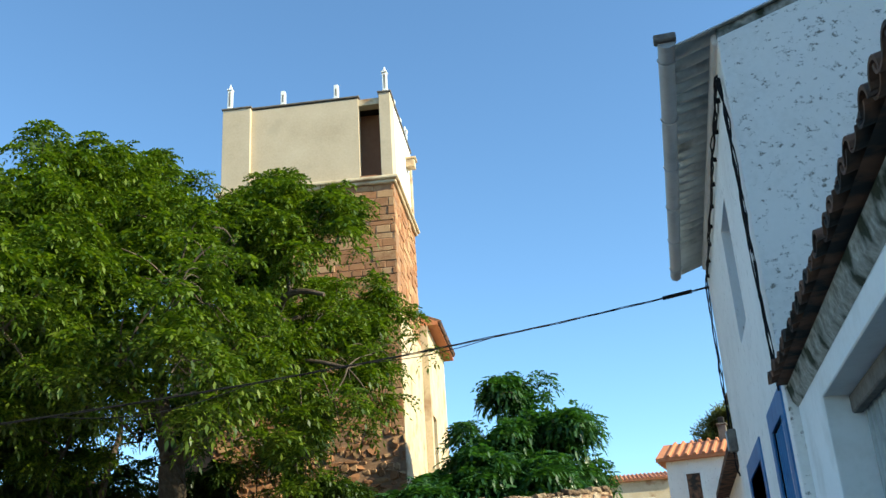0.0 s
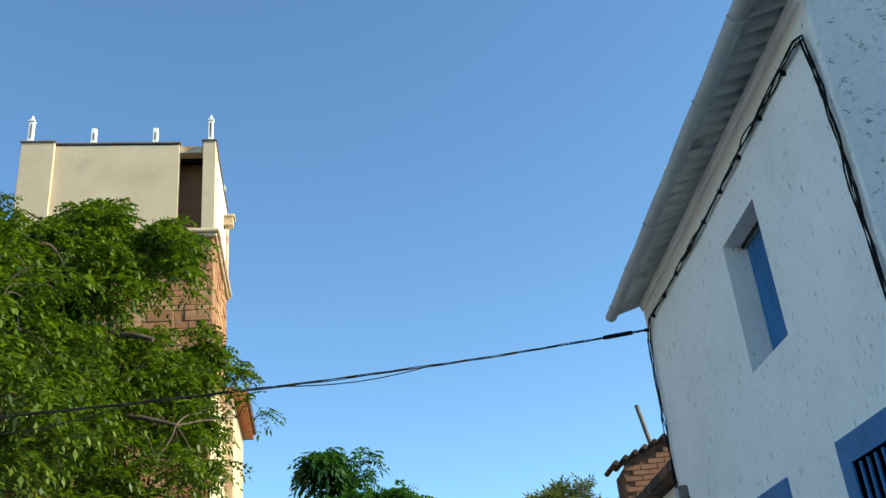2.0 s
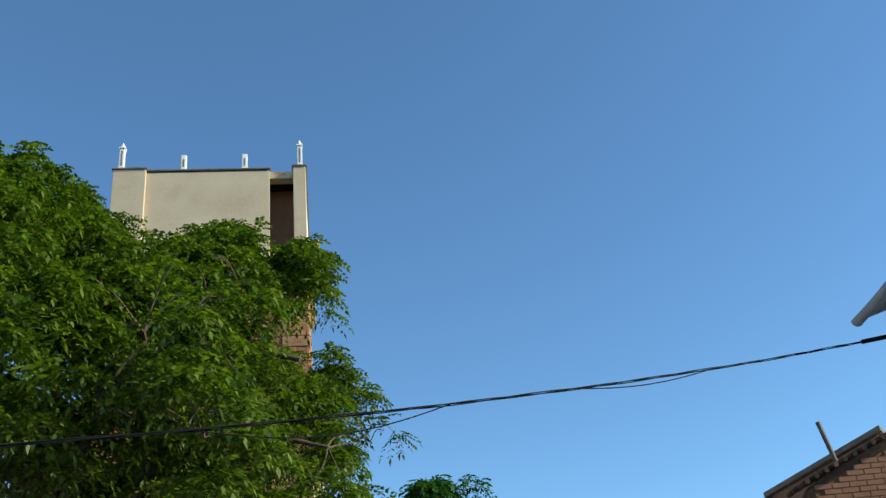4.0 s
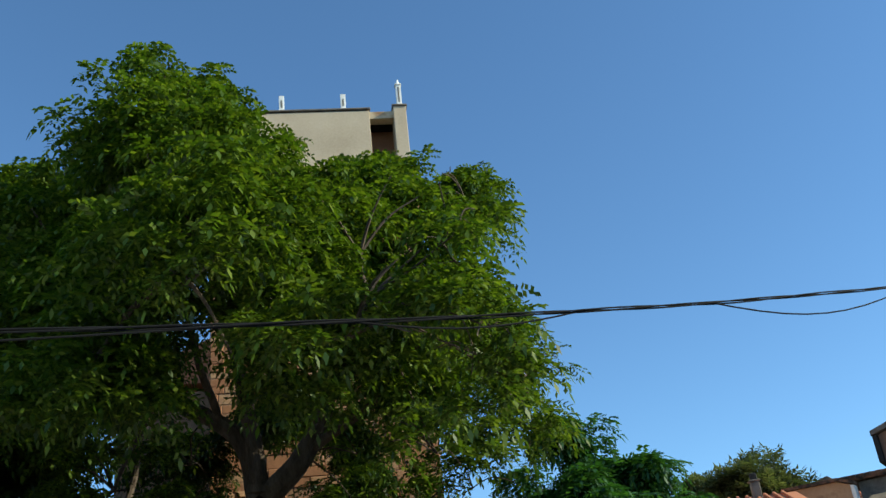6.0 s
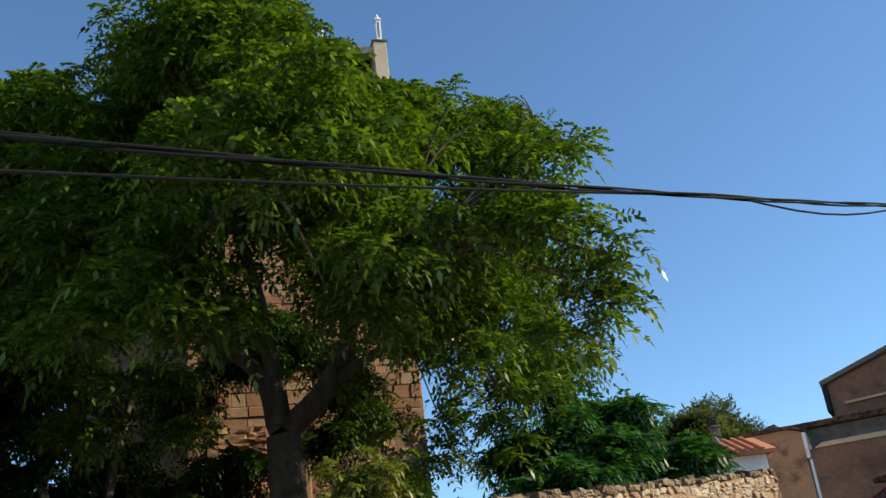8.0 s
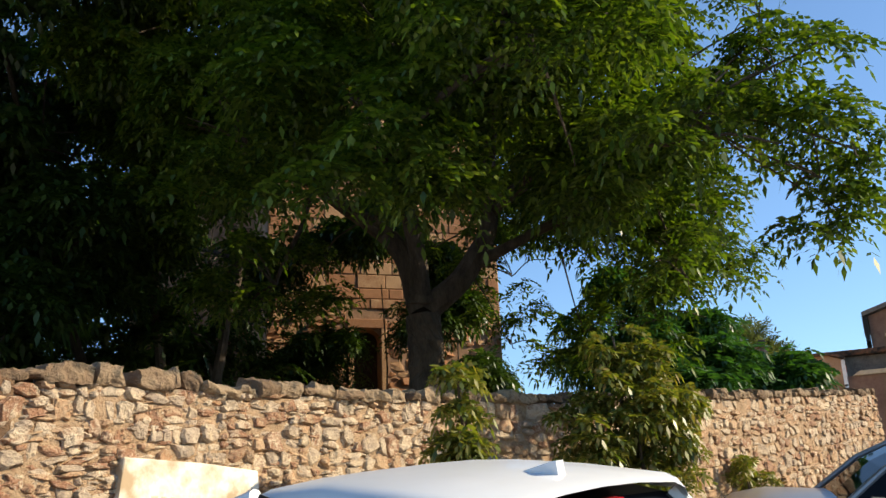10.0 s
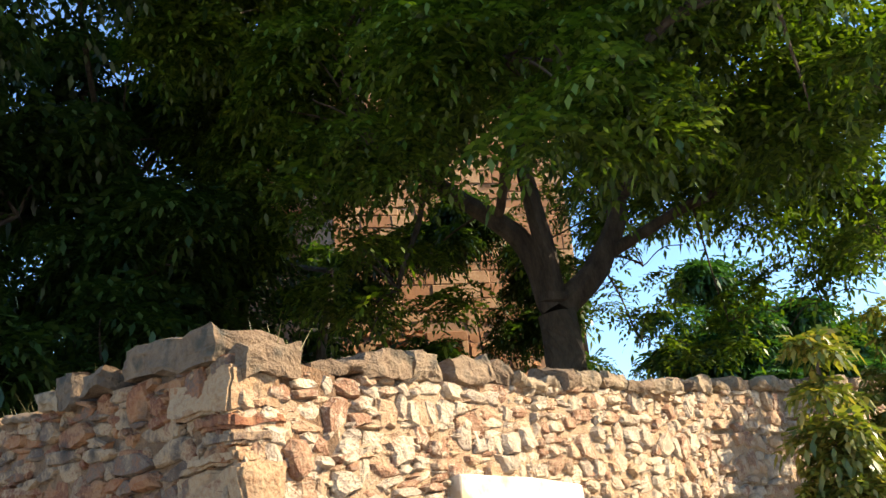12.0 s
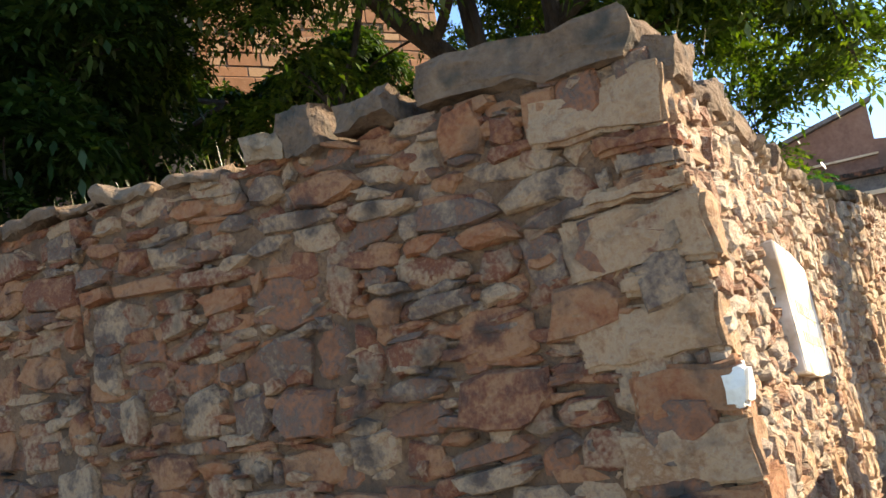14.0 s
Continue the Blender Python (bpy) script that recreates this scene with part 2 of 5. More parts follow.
M_GRASS = leaf_material("dry_grass", [(0.14, 0.11, 0.05), (0.24, 0.19, 0.09), (0.30, 0.25, 0.13)])


# ---------------------------------------------------------------- mesh helpers
def link_mesh(name, verts, faces, mat, parent=None, label="", smooth=False):
    me = bpy.data.meshes.new(name)
    me.from_pydata([tuple(v) for v in verts], [], [tuple(f) for f in faces])
    me.update()
    if smooth:
        me.polygons.foreach_set("use_smooth", [True] * len(me.polygons))
    me.materials.append(mat)
    ob = new(name, me)
    if parent:
        ob.parent = parent
    if label:
        tagged(ob, label)
    return ob


def part(name, bm, mat, parent=None, label="", smooth=False):
    me = bpy.data.meshes.new(name)
    bmesh.ops.recalc_face_normals(bm, faces=bm.faces)
    bm.to_mesh(me)
    bm.free()
    if smooth:
        me.polygons.foreach_set("use_smooth", [True] * len(me.polygons))
    me.materials.append(mat)
    ob = new(name, me)
    if parent:
        ob.parent = parent
    if label:
        tagged(ob, label)
    return ob


def thing(name, label, category, m=None, group="", kind=""):
    ob = new(name)
    if m is not None:
        ob.matrix_world = m
    return tagged(ob, label, category, group, kind)


def box(bm, x0, y0, z0, x1, y1, z1, bevel=0.0):
    r = bmesh.ops.create_cube(bm, size=1.0)
    for v in r["verts"]:
        v.co = Vector((x0 + (v.co.x + 0.5) * (x1 - x0), y0 + (v.co.y + 0.5) * (y1 - y0), z0 + (v.co.z + 0.5) * (z1 - z0)))
    if bevel:
        edges = list({e for v in r["verts"] for e in v.link_edges})
        bmesh.ops.bevel(bm, geom=edges, offset=bevel, segments=1, affect="EDGES")
    return bm


def boxes(*rows, bevel=0.0):
    bm = bmesh.new()
    for row in rows:
        box(bm, *row, bevel=bevel)
    return bm


def prism(bm, outline, axis, a, b):
    """A flat outline in the two other axes, pulled along axis from a to b."""
    def place(p, d):
        return {0: (d, p[0], p[1]), 1: (p[0], d, p[1]), 2: (p[0], p[1], d)}[axis]
    lo = [bm.verts.new(place(p, a)) for p in outline]
    hi = [bm.verts.new(place(p, b)) for p in outline]
    bm.faces.new(lo)
    bm.faces.new(hi[::-1])
    for i in range(len(outline)):
        j = (i + 1) % len(outline)
        bm.faces.new((lo[i], hi[i], hi[j], lo[j]))
    return bm


def tube(bm, points, radii, sides=8):
    """A tube along points; one radius or one each."""
    pts = [Vector(p) for p in points]
    radii = [radii] * len(pts) if isinstance(radii, (int, float)) else radii
    rings = []
    for i, p in enumerate(pts):
        way = (pts[min(i + 1, len(pts) - 1)] - pts[max(i - 1, 0)]).normalized()
        side = way.cross(Vector((0, 0, 1)))
        side = side.normalized() if side.length > 1e-3 else Vector((1, 0, 0))
        up = side.cross(way).normalized()
        rings.append([bm.verts.new(p + radii[i] * (math.cos(a) * side + math.sin(a) * up))
                      for a in (2 * math.pi * k / sides for k in range(sides))])
    for r0, r1 in zip(rings, rings[1:]):
        for k in range(sides):
            bm.faces.new((r0[k], r0[(k + 1) % sides], r1[(k + 1) % sides], r1[k]))
    bm.faces.new(rings[0][::-1])
    bm.faces.new(rings[-1])
    return bm


def ground_z(x, y):
    s = 0.69 * x + 0.72 * y - 4.5
    off = 0.69 * (x + 13.8) - 0.72 * (y - 11.1)          # metres out from the churchyard wall
    run = 0.72 * (x + 13.8) + 0.69 * (y - 11.1)          # metres along it
    rise = 0.52 * max(0.0, min(1.0, 1 - off / 4.0)) * max(0.0, min(1.0, run / 2.0))
    return rise + 0.035 * max(-20.0, min(y, 60.0)) + 0.1 * (math.log1p(math.exp(max(-30, min(s, 36)) / 1.5)) * 1.5)


# ---------------------------------------------------------------- ground
def build_ground():
    far = [-1500, -600, -250, -120, -70]
    xs = far + list(np.arange(-50, 51, 1.25)) + [-v for v in far[::-1]]
    ys = [-1500, -500, -150, -60] + list(np.arange(-30, 71, 1.25)) + [90, 140, 260, 600, 1500]
    verts = [(x, y, ground_z(x, y) + 0.012 * noise.noise(Vector((x * 0.7, y * 0.7, 0)))) for y in ys for x in xs]
    w = len(xs)
    faces = [(j * w + i, j * w + i + 1, (j + 1) * w + i + 1, (j + 1) * w + i) for j in range(len(ys) - 1) for i in range(w - 1)]
    return tagged(link_mesh("ground", verts, faces, M_EARTH, smooth=True), "dry brown earth of the hillside village", "ground", kind="structure")


build_ground()

# the churchyard wall's line along the street, and its short return
WALL = [(-13.80, 11.10), (-12.05, 12.72), (-10.60, 14.05), (-8.30, 15.75), (-0.65, 22.53)]
WALL_TOP = [2.80, 2.90, 3.02, 3.20, 4.21]
RETURN = [(-13.80, 11.10), (-15.32, 12.88), (-17.80, 15.80)]
RETURN_TOP = [2.86, 2.90, 2.84]


def build_road():
    """The asphalt lies a little above the earth and stops at the foot of the wall and of the houses."""
    edge = [(-40, 38), (-18.2, 15.6), (-13.9, 10.9), (-12.0, 12.55), (-10.5, 13.9), (-8.2, 15.55), (-0.4, 22.2), (1.6, 25), (8, 38)]
    other = [(-40, -20), (-18.2, -12), (-13.9, -9), (-12.0, -8), (-10.5, -7), (-8.2, -6), (0.9, -5), (1.3, 13), (11, 38)]
    verts, faces, steps = [], [], 36
    for i, (a, b) in enumerate(zip(edge, other)):
        for k in range(steps + 1):
            f = k / steps
            x, y = a[0] + (b[0] - a[0]) * f, a[1] + (b[1] - a[1]) * f
            verts.append((x, y, ground_z(x, y) + 0.03))
    fine_v, n = [], steps + 1
    sub = 6
    for i in range(len(edge) - 1):
        for q in range(sub):
            for k in range(n):
                p0, p1 = Vector(verts[i * n + k]), Vector(verts[(i + 1) * n + k])
                p = p0.lerp(p1, q / sub)
                fine_v.append((p.x, p.y, ground_z(p.x, p.y) + 0.03))
    fine_v += verts[-n:]
    for i in range((len(edge) - 1) * sub):
        for k in range(n - 1):
            faces.append((i * n + k, i * n + k + 1, (i + 1) * n + k + 1, (i + 1) * n + k))
    return tagged(link_mesh("road", fine_v, faces, M_ASPHALT, smooth=True), "worn pale grey concrete of the sloping village street", "road", kind="structure")


build_road()


# ---------------------------------------------------------------- rubble masonry
def courses(width, height, size, seed, rough=0.14, square=3.4, long=(0.55, 2.1)):
    """Rubble laid in uneven beds: rounded stones of mixed length, some beds of thin slips."""
    rng = np.random.default_rng(seed)
    out, y = [], 0.0
    while y < height:
        h = size * rng.choice([0.38, 0.55, 0.8, 1.0, 1.25], p=[0.2, 0.25, 0.25, 0.2, 0.1])
        x = -rng.uniform(0, size)
        while x < width:
            w = size * rng.uniform(*long) * (1.15 if h < 0.6 * size else 1)
            parts = [(y, h)]
            if h > 0.75 * size and rng.random() < 0.3:
                f = rng.uniform(0.35, 0.65)
                parts = [(y, h * f), (y + h * f, h * (1 - f))]
            for yy, hh in parts:
                cx, cy = x + w / 2, yy + hh / 2 + rng.normal(0, 0.12) * hh + 0.05 * math.sin(x * 2.1 + seed)
                n = int(rng.integers(7, 11))
                a0, skew = rng.uniform(0, 6.28), rng.normal(0, 0.10)
                poly = []
                for k in range(n):
                    a = a0 + 2 * math.pi * k / n + rng.normal(0, 0.12)
                    c, q = math.cos(a), math.sin(a)
                    e = (abs(c) ** square + abs(q) ** square) ** (-1 / square) * (1 + rng.normal(0, rough))
                    px, py = cx + c * e * w * 0.485, cy + q * e * hh * 0.485
                    poly.append((min(width, max(0, px)), min(height, max(0, py + skew * (px - cx)))))
                poly = np.array(poly)
                if np.ptp(poly[:, 0]) > 0.04 and np.ptp(poly[:, 1]) > 0.025:
                    out.append(poly)
            x += w
        y += h
    return out


def stone_shape(poly, rng, gap=0.012, proud=0.035):
    """A stone with a worn, slightly tilted face, in the plane x, y with z out of the wall."""
    c = poly.mean(0)
    r = np.sqrt(((poly - c) ** 2).sum(1)).mean()
    if r < 0.02:
        return None
    k1, k2 = max(0.3, 1 - gap / r), max(0.25, 1 - (gap + 0.010 + 0.06 * r) / r)
    h = proud * rng.uniform(0.2, 1.5)
    tilt = rng.normal(0, 0.16 if proud > 0.03 else 0.07, 2)
    n = len(poly)
    v = [(*(c + (q - c) * (k1 + 0.03)), -0.05) for q in poly]
    v += [(*(c + (q - c) * (k1 - 0.02 + rng.uniform(-0.05, 0.03))), h * 0.3 + tilt @ (q - c) * 0.6) for q in poly]
    v += [(*(c + (q - c) * (k2 + rng.uniform(-0.10, 0.06))), h + tilt @ (q - c) + rng.uniform(-0.006, 0.006)) for q in poly]
    v.append((*(c + rng.normal(0, 0.1 * r, 2)), h + rng.uniform(-0.006, 0.014)))
    f = []
    for i in range(n):
        j = (i + 1) % n
        f += [(i, j, n + j, n + i), (n + i, n + j, 2 * n + j, 2 * n + i), (2 * n + i, 2 * n + j, 3 * n)]
    return v, f


BATTER = 0.11      # the street face leans out towards its foot


def face_map(a, b, za0, zb0, za1, zb1, flip=1):
    """Maps (x along, y up from 0 to 1, z out) of a wall's side from a to b onto the world."""
    a, b = Vector((*a, 0)), Vector((*b, 0))
    along = b - a
    length = along.length
    out = Vector((along.y, -along.x, 0)).normalized() * flip

    def place(x, y, z):
        f = x / length
        lo, hi = za0 + (zb0 - za0) * f, za1 + (zb1 - za1) * f
        p = a + along * f + out * (z + (BATTER * (1 - y) if flip == 1 else 0))
        return (p.x, p.y, lo + (hi - lo) * y)
    return place, length


wall_thing = thing("churchyard_wall", "old rubble stone churchyard wall in warm ochre and brown", "stone wall", kind="structure")


def build_wall_core():
    thick = 0.55
    for line, tops, flip in ((WALL, WALL_TOP, 1), (RETURN, RETURN_TOP, -1)):
        bm = bmesh.new()
        for i in range(len(line) - 1):
            a, b = Vector((*line[i], 0)), Vector((*line[i + 1], 0))
            d = (b - a).normalized()
            inn = Vector((-d.y, d.x, 0)) * thick * flip
            if flip == 1 and i == 0:
                a = a + d * 0.09
            n = max(2, int((b - a).length / 0.16))
            rows = []
            for k in range(n + 1):
                p = a.lerp(b, k / n)
                top = tops[i] + (tops[i + 1] - tops[i]) * k / n - 0.05 + 0.04 * noise.noise(Vector((p.x * 3, p.y * 3, 1)))
                lo = ground_z(p.x, p.y) - 0.2
                ring = [bm.verts.new((p.x, p.y, lo))]
                for q in range(1, 15):
                    z = lo + (top - lo) * q / 14
                    jut = (0.026 * noise.noise(Vector((p.x * 5, p.y * 5, z * 5))) + 0.016 * noise.noise(Vector((p.x * 13, p.y * 13, z * 13)))
                           + (BATTER * (1 - q / 14) if flip == 1 else 0))
                    ring.append(bm.verts.new(p - inn.normalized() * jut + Vector((0, 0, z))))
                ring += [bm.verts.new(p + inn * 0.5 + Vector((0, 0, top + 0.03 * noise.noise(p * 4)))),
                         bm.verts.new(p + inn + Vector((0, 0, top - 0.03))), bm.verts.new(p + inn + Vector((0, 0, lo)))]
                rows.append(ring)
            for r0, r1 in zip(rows, rows[1:]):
                for q in range(len(r0) - 1):
                    bm.faces.new((r0[q], r1[q], r1[q + 1], r0[q + 1]))
            bm.faces.new(rows[0])
            bm.faces.new(rows[-1][::-1])
        part("mortar_core", bm, M_LIME_MORTAR if flip == 1 else M_MORTAR, wall_thing, "crumbling earth and lime mortar")


build_wall_core()


def build_wall_stones():
    rest_v, rest_f, brown_v, brown_f = [], [], [], []
    rng = np.random.default_rng(11)
    single = 0
    jobs = []
    for i in range(len(WALL) - 1):
        jobs.append((WALL[i], WALL[i + 1], WALL_TOP[i], WALL_TOP[i + 1], 1, (0.125, 0.14, 0.16, 0.20)[i], 150 if i == 0 else 0))
    for i in range(len(RETURN) - 1):
        jobs.append((RETURN[i], RETURN[i + 1], RETURN_TOP[i], RETURN_TOP[i + 1], -1, (0.21, 0.22)[i], 150 if i == 0 else 0))
    for q, (a, b, ta, tb, flip, size, limit) in enumerate(jobs):
        place, length = face_map(a, b, ground_z(*a) - 0.05, ground_z(*b) - 0.05, ta - 0.03, tb - 0.03, flip)
        height = (ta + tb) / 2 - ground_z(*a)
        made = 0
        for poly in (courses(length, height, size * 1.05, 31 + q, 0.17, 4.5, (0.5, 1.5)) if flip == 1 else courses(length, height, size * 0.9, 31 + q, 0.11, 6.0, (0.6, 1.9))):
            shape = stone_shape(poly, rng, 0.003, 0.026 if flip == 1 else 0.030)
            if shape is None or rng.random() < 0.05:
                continue
            verts = [place(v[0], v[1] / height, v[2]) for v in shape[0]]
            faces = shape[1] if flip == 1 else [f[::-1] for f in shape[1]]
            if made < limit and poly[:, 1].mean() > height * 0.3:
                link_mesh("stone", verts, faces, M_STONE if flip == 1 else M_RED_STONE, wall_thing)
                made += 1
            elif flip == 1:
                base = len(rest_v)
                rest_v += verts
                rest_f += [tuple(base + k for k in f) for f in faces]
            else:
                base = len(brown_v)
                brown_v += verts
                brown_f += [tuple(base + k for k in f) for f in faces]
    # small chips pressed into the mortar between the larger stones
    for q, (a, b, ta, tb, flip, size, limit) in enumerate(jobs):
        if q not in (0, 1, 4, 5):
            continue
        place, length = face_map(a, b, ground_z(*a) - 0.05, ground_z(*b) - 0.05, ta - 0.03, tb - 0.03, flip)
        height = (ta + tb) / 2 - ground_z(*a)
        for poly in courses(length, height, 0.075 if flip == 1 else 0.09, 91 + q, 0.2):
            if rng.random() < (0.3 if flip == 1 else 0.1):
                continue
            shape = stone_shape(poly, rng, 0.002, 0.016 if flip == 1 else 0.024)
            if shape is None:
                continue
            verts = [place(v[0], v[1] / height, v[2] - 0.004) for v in shape[0]]
            faces = shape[1] if flip == 1 else [f[::-1] for f in shape[1]]
            vv, ff = (rest_v, rest_f) if flip == 1 else (brown_v, brown_f)
            base = len(vv)
            vv += verts
            ff += [tuple(base + k for k in f) for f in faces]
    tagged(link_mesh("brown_rubble", brown_v, brown_f, M_RED_REST, wall_thing, "reddish brown rubble of the wall's return"), kind="stuff")
    tagged(link_mesh("rubble", rest_v, rest_f, M_STONE_REST, wall_thing, "smaller rubble stones of the wall"), kind="stuff")


def rock(name, size, seed, mat, parent, m, rough=0.16):
    """A worn stone block: a subdivided box, rounded and made uneven."""
    bm = bmesh.new()
    bmesh.ops.create_cube(bm, size=1.0)
    bmesh.ops.subdivide_edges(bm, edges=bm.edges, cuts=7, use_grid_fill=True)
    for v in bm.verts:
        p = v.co.copy()
        ball = p.normalized() * 0.60
        p = p.lerp(ball, 0.22)
        q = Vector((p.x * size[0], p.y * size[1], p.z * size[2]))
        at = q + Vector((seed * 7.1, seed * 3.3, seed))
        v.co = q + rough * (0.22 * noise.noise_vector(at * 6) + 0.12 * noise.noise_vector(at * 14) + 0.06 * noise.noise_vector(at * 33))
    ob = part(name, bm, mat, parent)
    ob.matrix_world = m
    return ob


def quoin_block(plan, z0, z1, seed, mat, label=""):
    """A squared corner stone on a plan outline: finely divided faces, worn edges, uneven surface."""
    bm = bmesh.new()
    prism(bm, [(p.x, p.y) for p in plan], 2, z0, z1)
    bmesh.ops.bevel(bm, geom=bm.edges[:], offset=0.014, segments=2, affect="EDGES")
    bmesh.ops.triangulate(bm, faces=bm.faces[:])
    for _ in range(3):
        bmesh.ops.subdivide_edges(bm, edges=[e for e in bm.edges if e.calc_length() > 0.045], cuts=1)
        bmesh.ops.triangulate(bm, faces=bm.faces[:])
    for v in bm.verts:
        q = v.co + Vector((seed * 3.7, seed * 1.9, 0))
        v.co += 0.026 * noise.noise_vector(q * 6) + 0.012 * noise.noise_vector(q * 17)
    return part("quoin", bm, mat, wall_thing, label)


def build_wall_top():
    """Quoins at the corner and the uneven coping of flat and round stones."""
    rng = random.Random(5)
    # foot, top, length on the return, length on the street, tone
    rows = ((2.60, 2.77, 0.42, 0.26, "tan"), (2.53, 2.60, 0.24, 0.30, "red"), (2.455, 2.53, 0.20, 0.22, "brown"), (2.39, 2.455, 0.30, 0.24, "tan"),
            (2.19, 2.39, 0.44, 0.24, "tan"), (2.12, 2.19, 0.26, 0.34, "tan"), (1.925, 2.12, 0.42, 0.22, "tan"), (1.78, 1.925, 0.30, 0.20, "brown"),
            (1.60, 1.78, 0.38, 0.26, "tan"), (1.42, 1.60, 0.26, 0.40, "red"), (1.20, 1.42, 0.44, 0.26, "tan"), (0.98, 1.20, 0.28, 0.40, "brown"),
            (0.74, 0.98, 0.42, 0.28, "tan"), (0.50, 0.74, 0.30, 0.40, "red"), (0.26, 0.50, 0.44, 0.30, "tan"))
    street, back = Vector((0.734, 0.679, 0)), Vector((-0.649, 0.761, 0))
    outs, outb = Vector((0.679, -0.734, 0)), Vector((-0.761, -0.649, 0))
    for k, (z0, z1, lr, ls, tone) in enumerate(rows):
        lean = BATTER * (1 - (z0 - 0.45) / 2.35)
        bump = 0.05 if k == 4 else 0.02
        # the four corners of the block in plan, its outer corner on the wall's
        o = Vector((-13.80, 11.10, 0)) + outs * (lean + bump) + outb * 0.036
        plan = [o, o + street * ls, o + street * ls - outs * 0.2 + back * (lr * 0.4), o + back * lr - outb * 0.2, o + back * lr]
        quoin_block(plan, z0 + 0.004, z1 - 0.004, k, {"tan": M_QUOIN, "red": M_RED_STONE, "brown": M_RED_STONE}[tone])
    o = Vector((-13.80, 11.10, 0)) + outs * 0.085 + outb * 0.040
    quoin_block([o, o + street * 0.15, o + street * 0.15 - outs * 0.06, o - outs * 0.06 + back * 0.02, o + back * 0.03], 1.80, 1.905, 7, M_PLAQUE, "quoin end daubed with white paint")
    for line, tops, flip in ((WALL, WALL_TOP, 1), (RETURN, RETURN_TOP, -1)):
        for i in range(len(line) - 1):
            a, b = Vector((*line[i], 0)), Vector((*line[i + 1], 0))
            d = (b - a).normalized()
            inn = Vector((-d.y, d.x, 0)) * flip
            s, total = 0.02, (b - a).length
            while s < total - 0.1:
                ln = rng.uniform(0.14, 0.34)
                hgt = rng.uniform(0.05, 0.15)
                if flip == -1 and (i > 0 or s > 1.35):
                    hgt = rng.uniform(0.03, 0.07)
                if i == 0 and s < 0.1:
                    ln, hgt = (0.30, 0.13) if flip == 1 else (0.72, 0.15)
                p = a + d * (s + ln / 2)
                top = tops[i] + (tops[i + 1] - tops[i]) * (s + ln / 2) / total
                dep = rng.uniform(0.26, 0.42)
                p += inn * (dep / 2 - rng.uniform(0.02, 0.08))
                rock("coping_stone", (ln * 1.04, dep, hgt), rng.random() * 50, M_CAP, wall_thing,
                     pose(p.x, p.y, top - 0.02 + hgt * 0.3, rng.uniform(-7, 7), rng.uniform(-6, 6), math.degrees(math.atan2(d.y, d.x)) + rng.uniform(-7, 7)))
                s += ln + (0.01 if rng.random() < 0.65 else rng.uniform(0.03, 0.14))


def build_plaque():
    """A whitewashed panel with two faded lines of writing, set on the wall beside the corner."""
    d = Vector((0.734, 0.679, 0))
    out = Vector((d.y, -d.x, 0))
    c = Vector((-13.80, 11.10, 0)) + d * 1.83 + out * 0.082
    root = thing("wall_plaque", "whitewashed stone plaque with faded writing on the rubble wall", "plaque", pose(c.x, c.y, 2.06, -2.7, 3, 42.8))
    bm = bmesh.new()
    w, h = 0.57, 0.27
    outline = [(-w, -h), (-0.1, -h - 0.012), (w, -h + 0.01), (w + 0.01, 0.05), (w - 0.012, h), (0.05, h + 0.01), (-w + 0.01, h - 0.006), (-w - 0.01, 0)]
    prism(bm, outline, 1, -0.022, 0.10)
    bmesh.ops.bevel(bm, geom=bm.edges[:], offset=0.008, segments=1, affect="EDGES")
    part("slab", bm, M_PLAQUE, root)
    rng = random.Random(9)
    for row, (z, size) in enumerate(((-0.02, 0.055), (-0.14, 0.045))):
        x = -0.34
        while x < 0.34:
            wd = rng.uniform(0.03, 0.075)
            part("letter_bar", boxes((x, -0.0255, z, x + wd, -0.018, z + size)), M_LETTER, root)
            x += wd + rng.uniform(0.018, 0.04)
    return root


build_plaque()


# ---------------------------------------------------------------- church
TOWER = pose(-6.66, 28.26, 0, 0, 0, 6.4)     # the tower's front corner; local x to the side face, y into the church
TW, TD = 5.72, 4.6
church = thing("church", "village church with a square sandstone tower and rendered belfry", "church", TOWER, kind="structure")


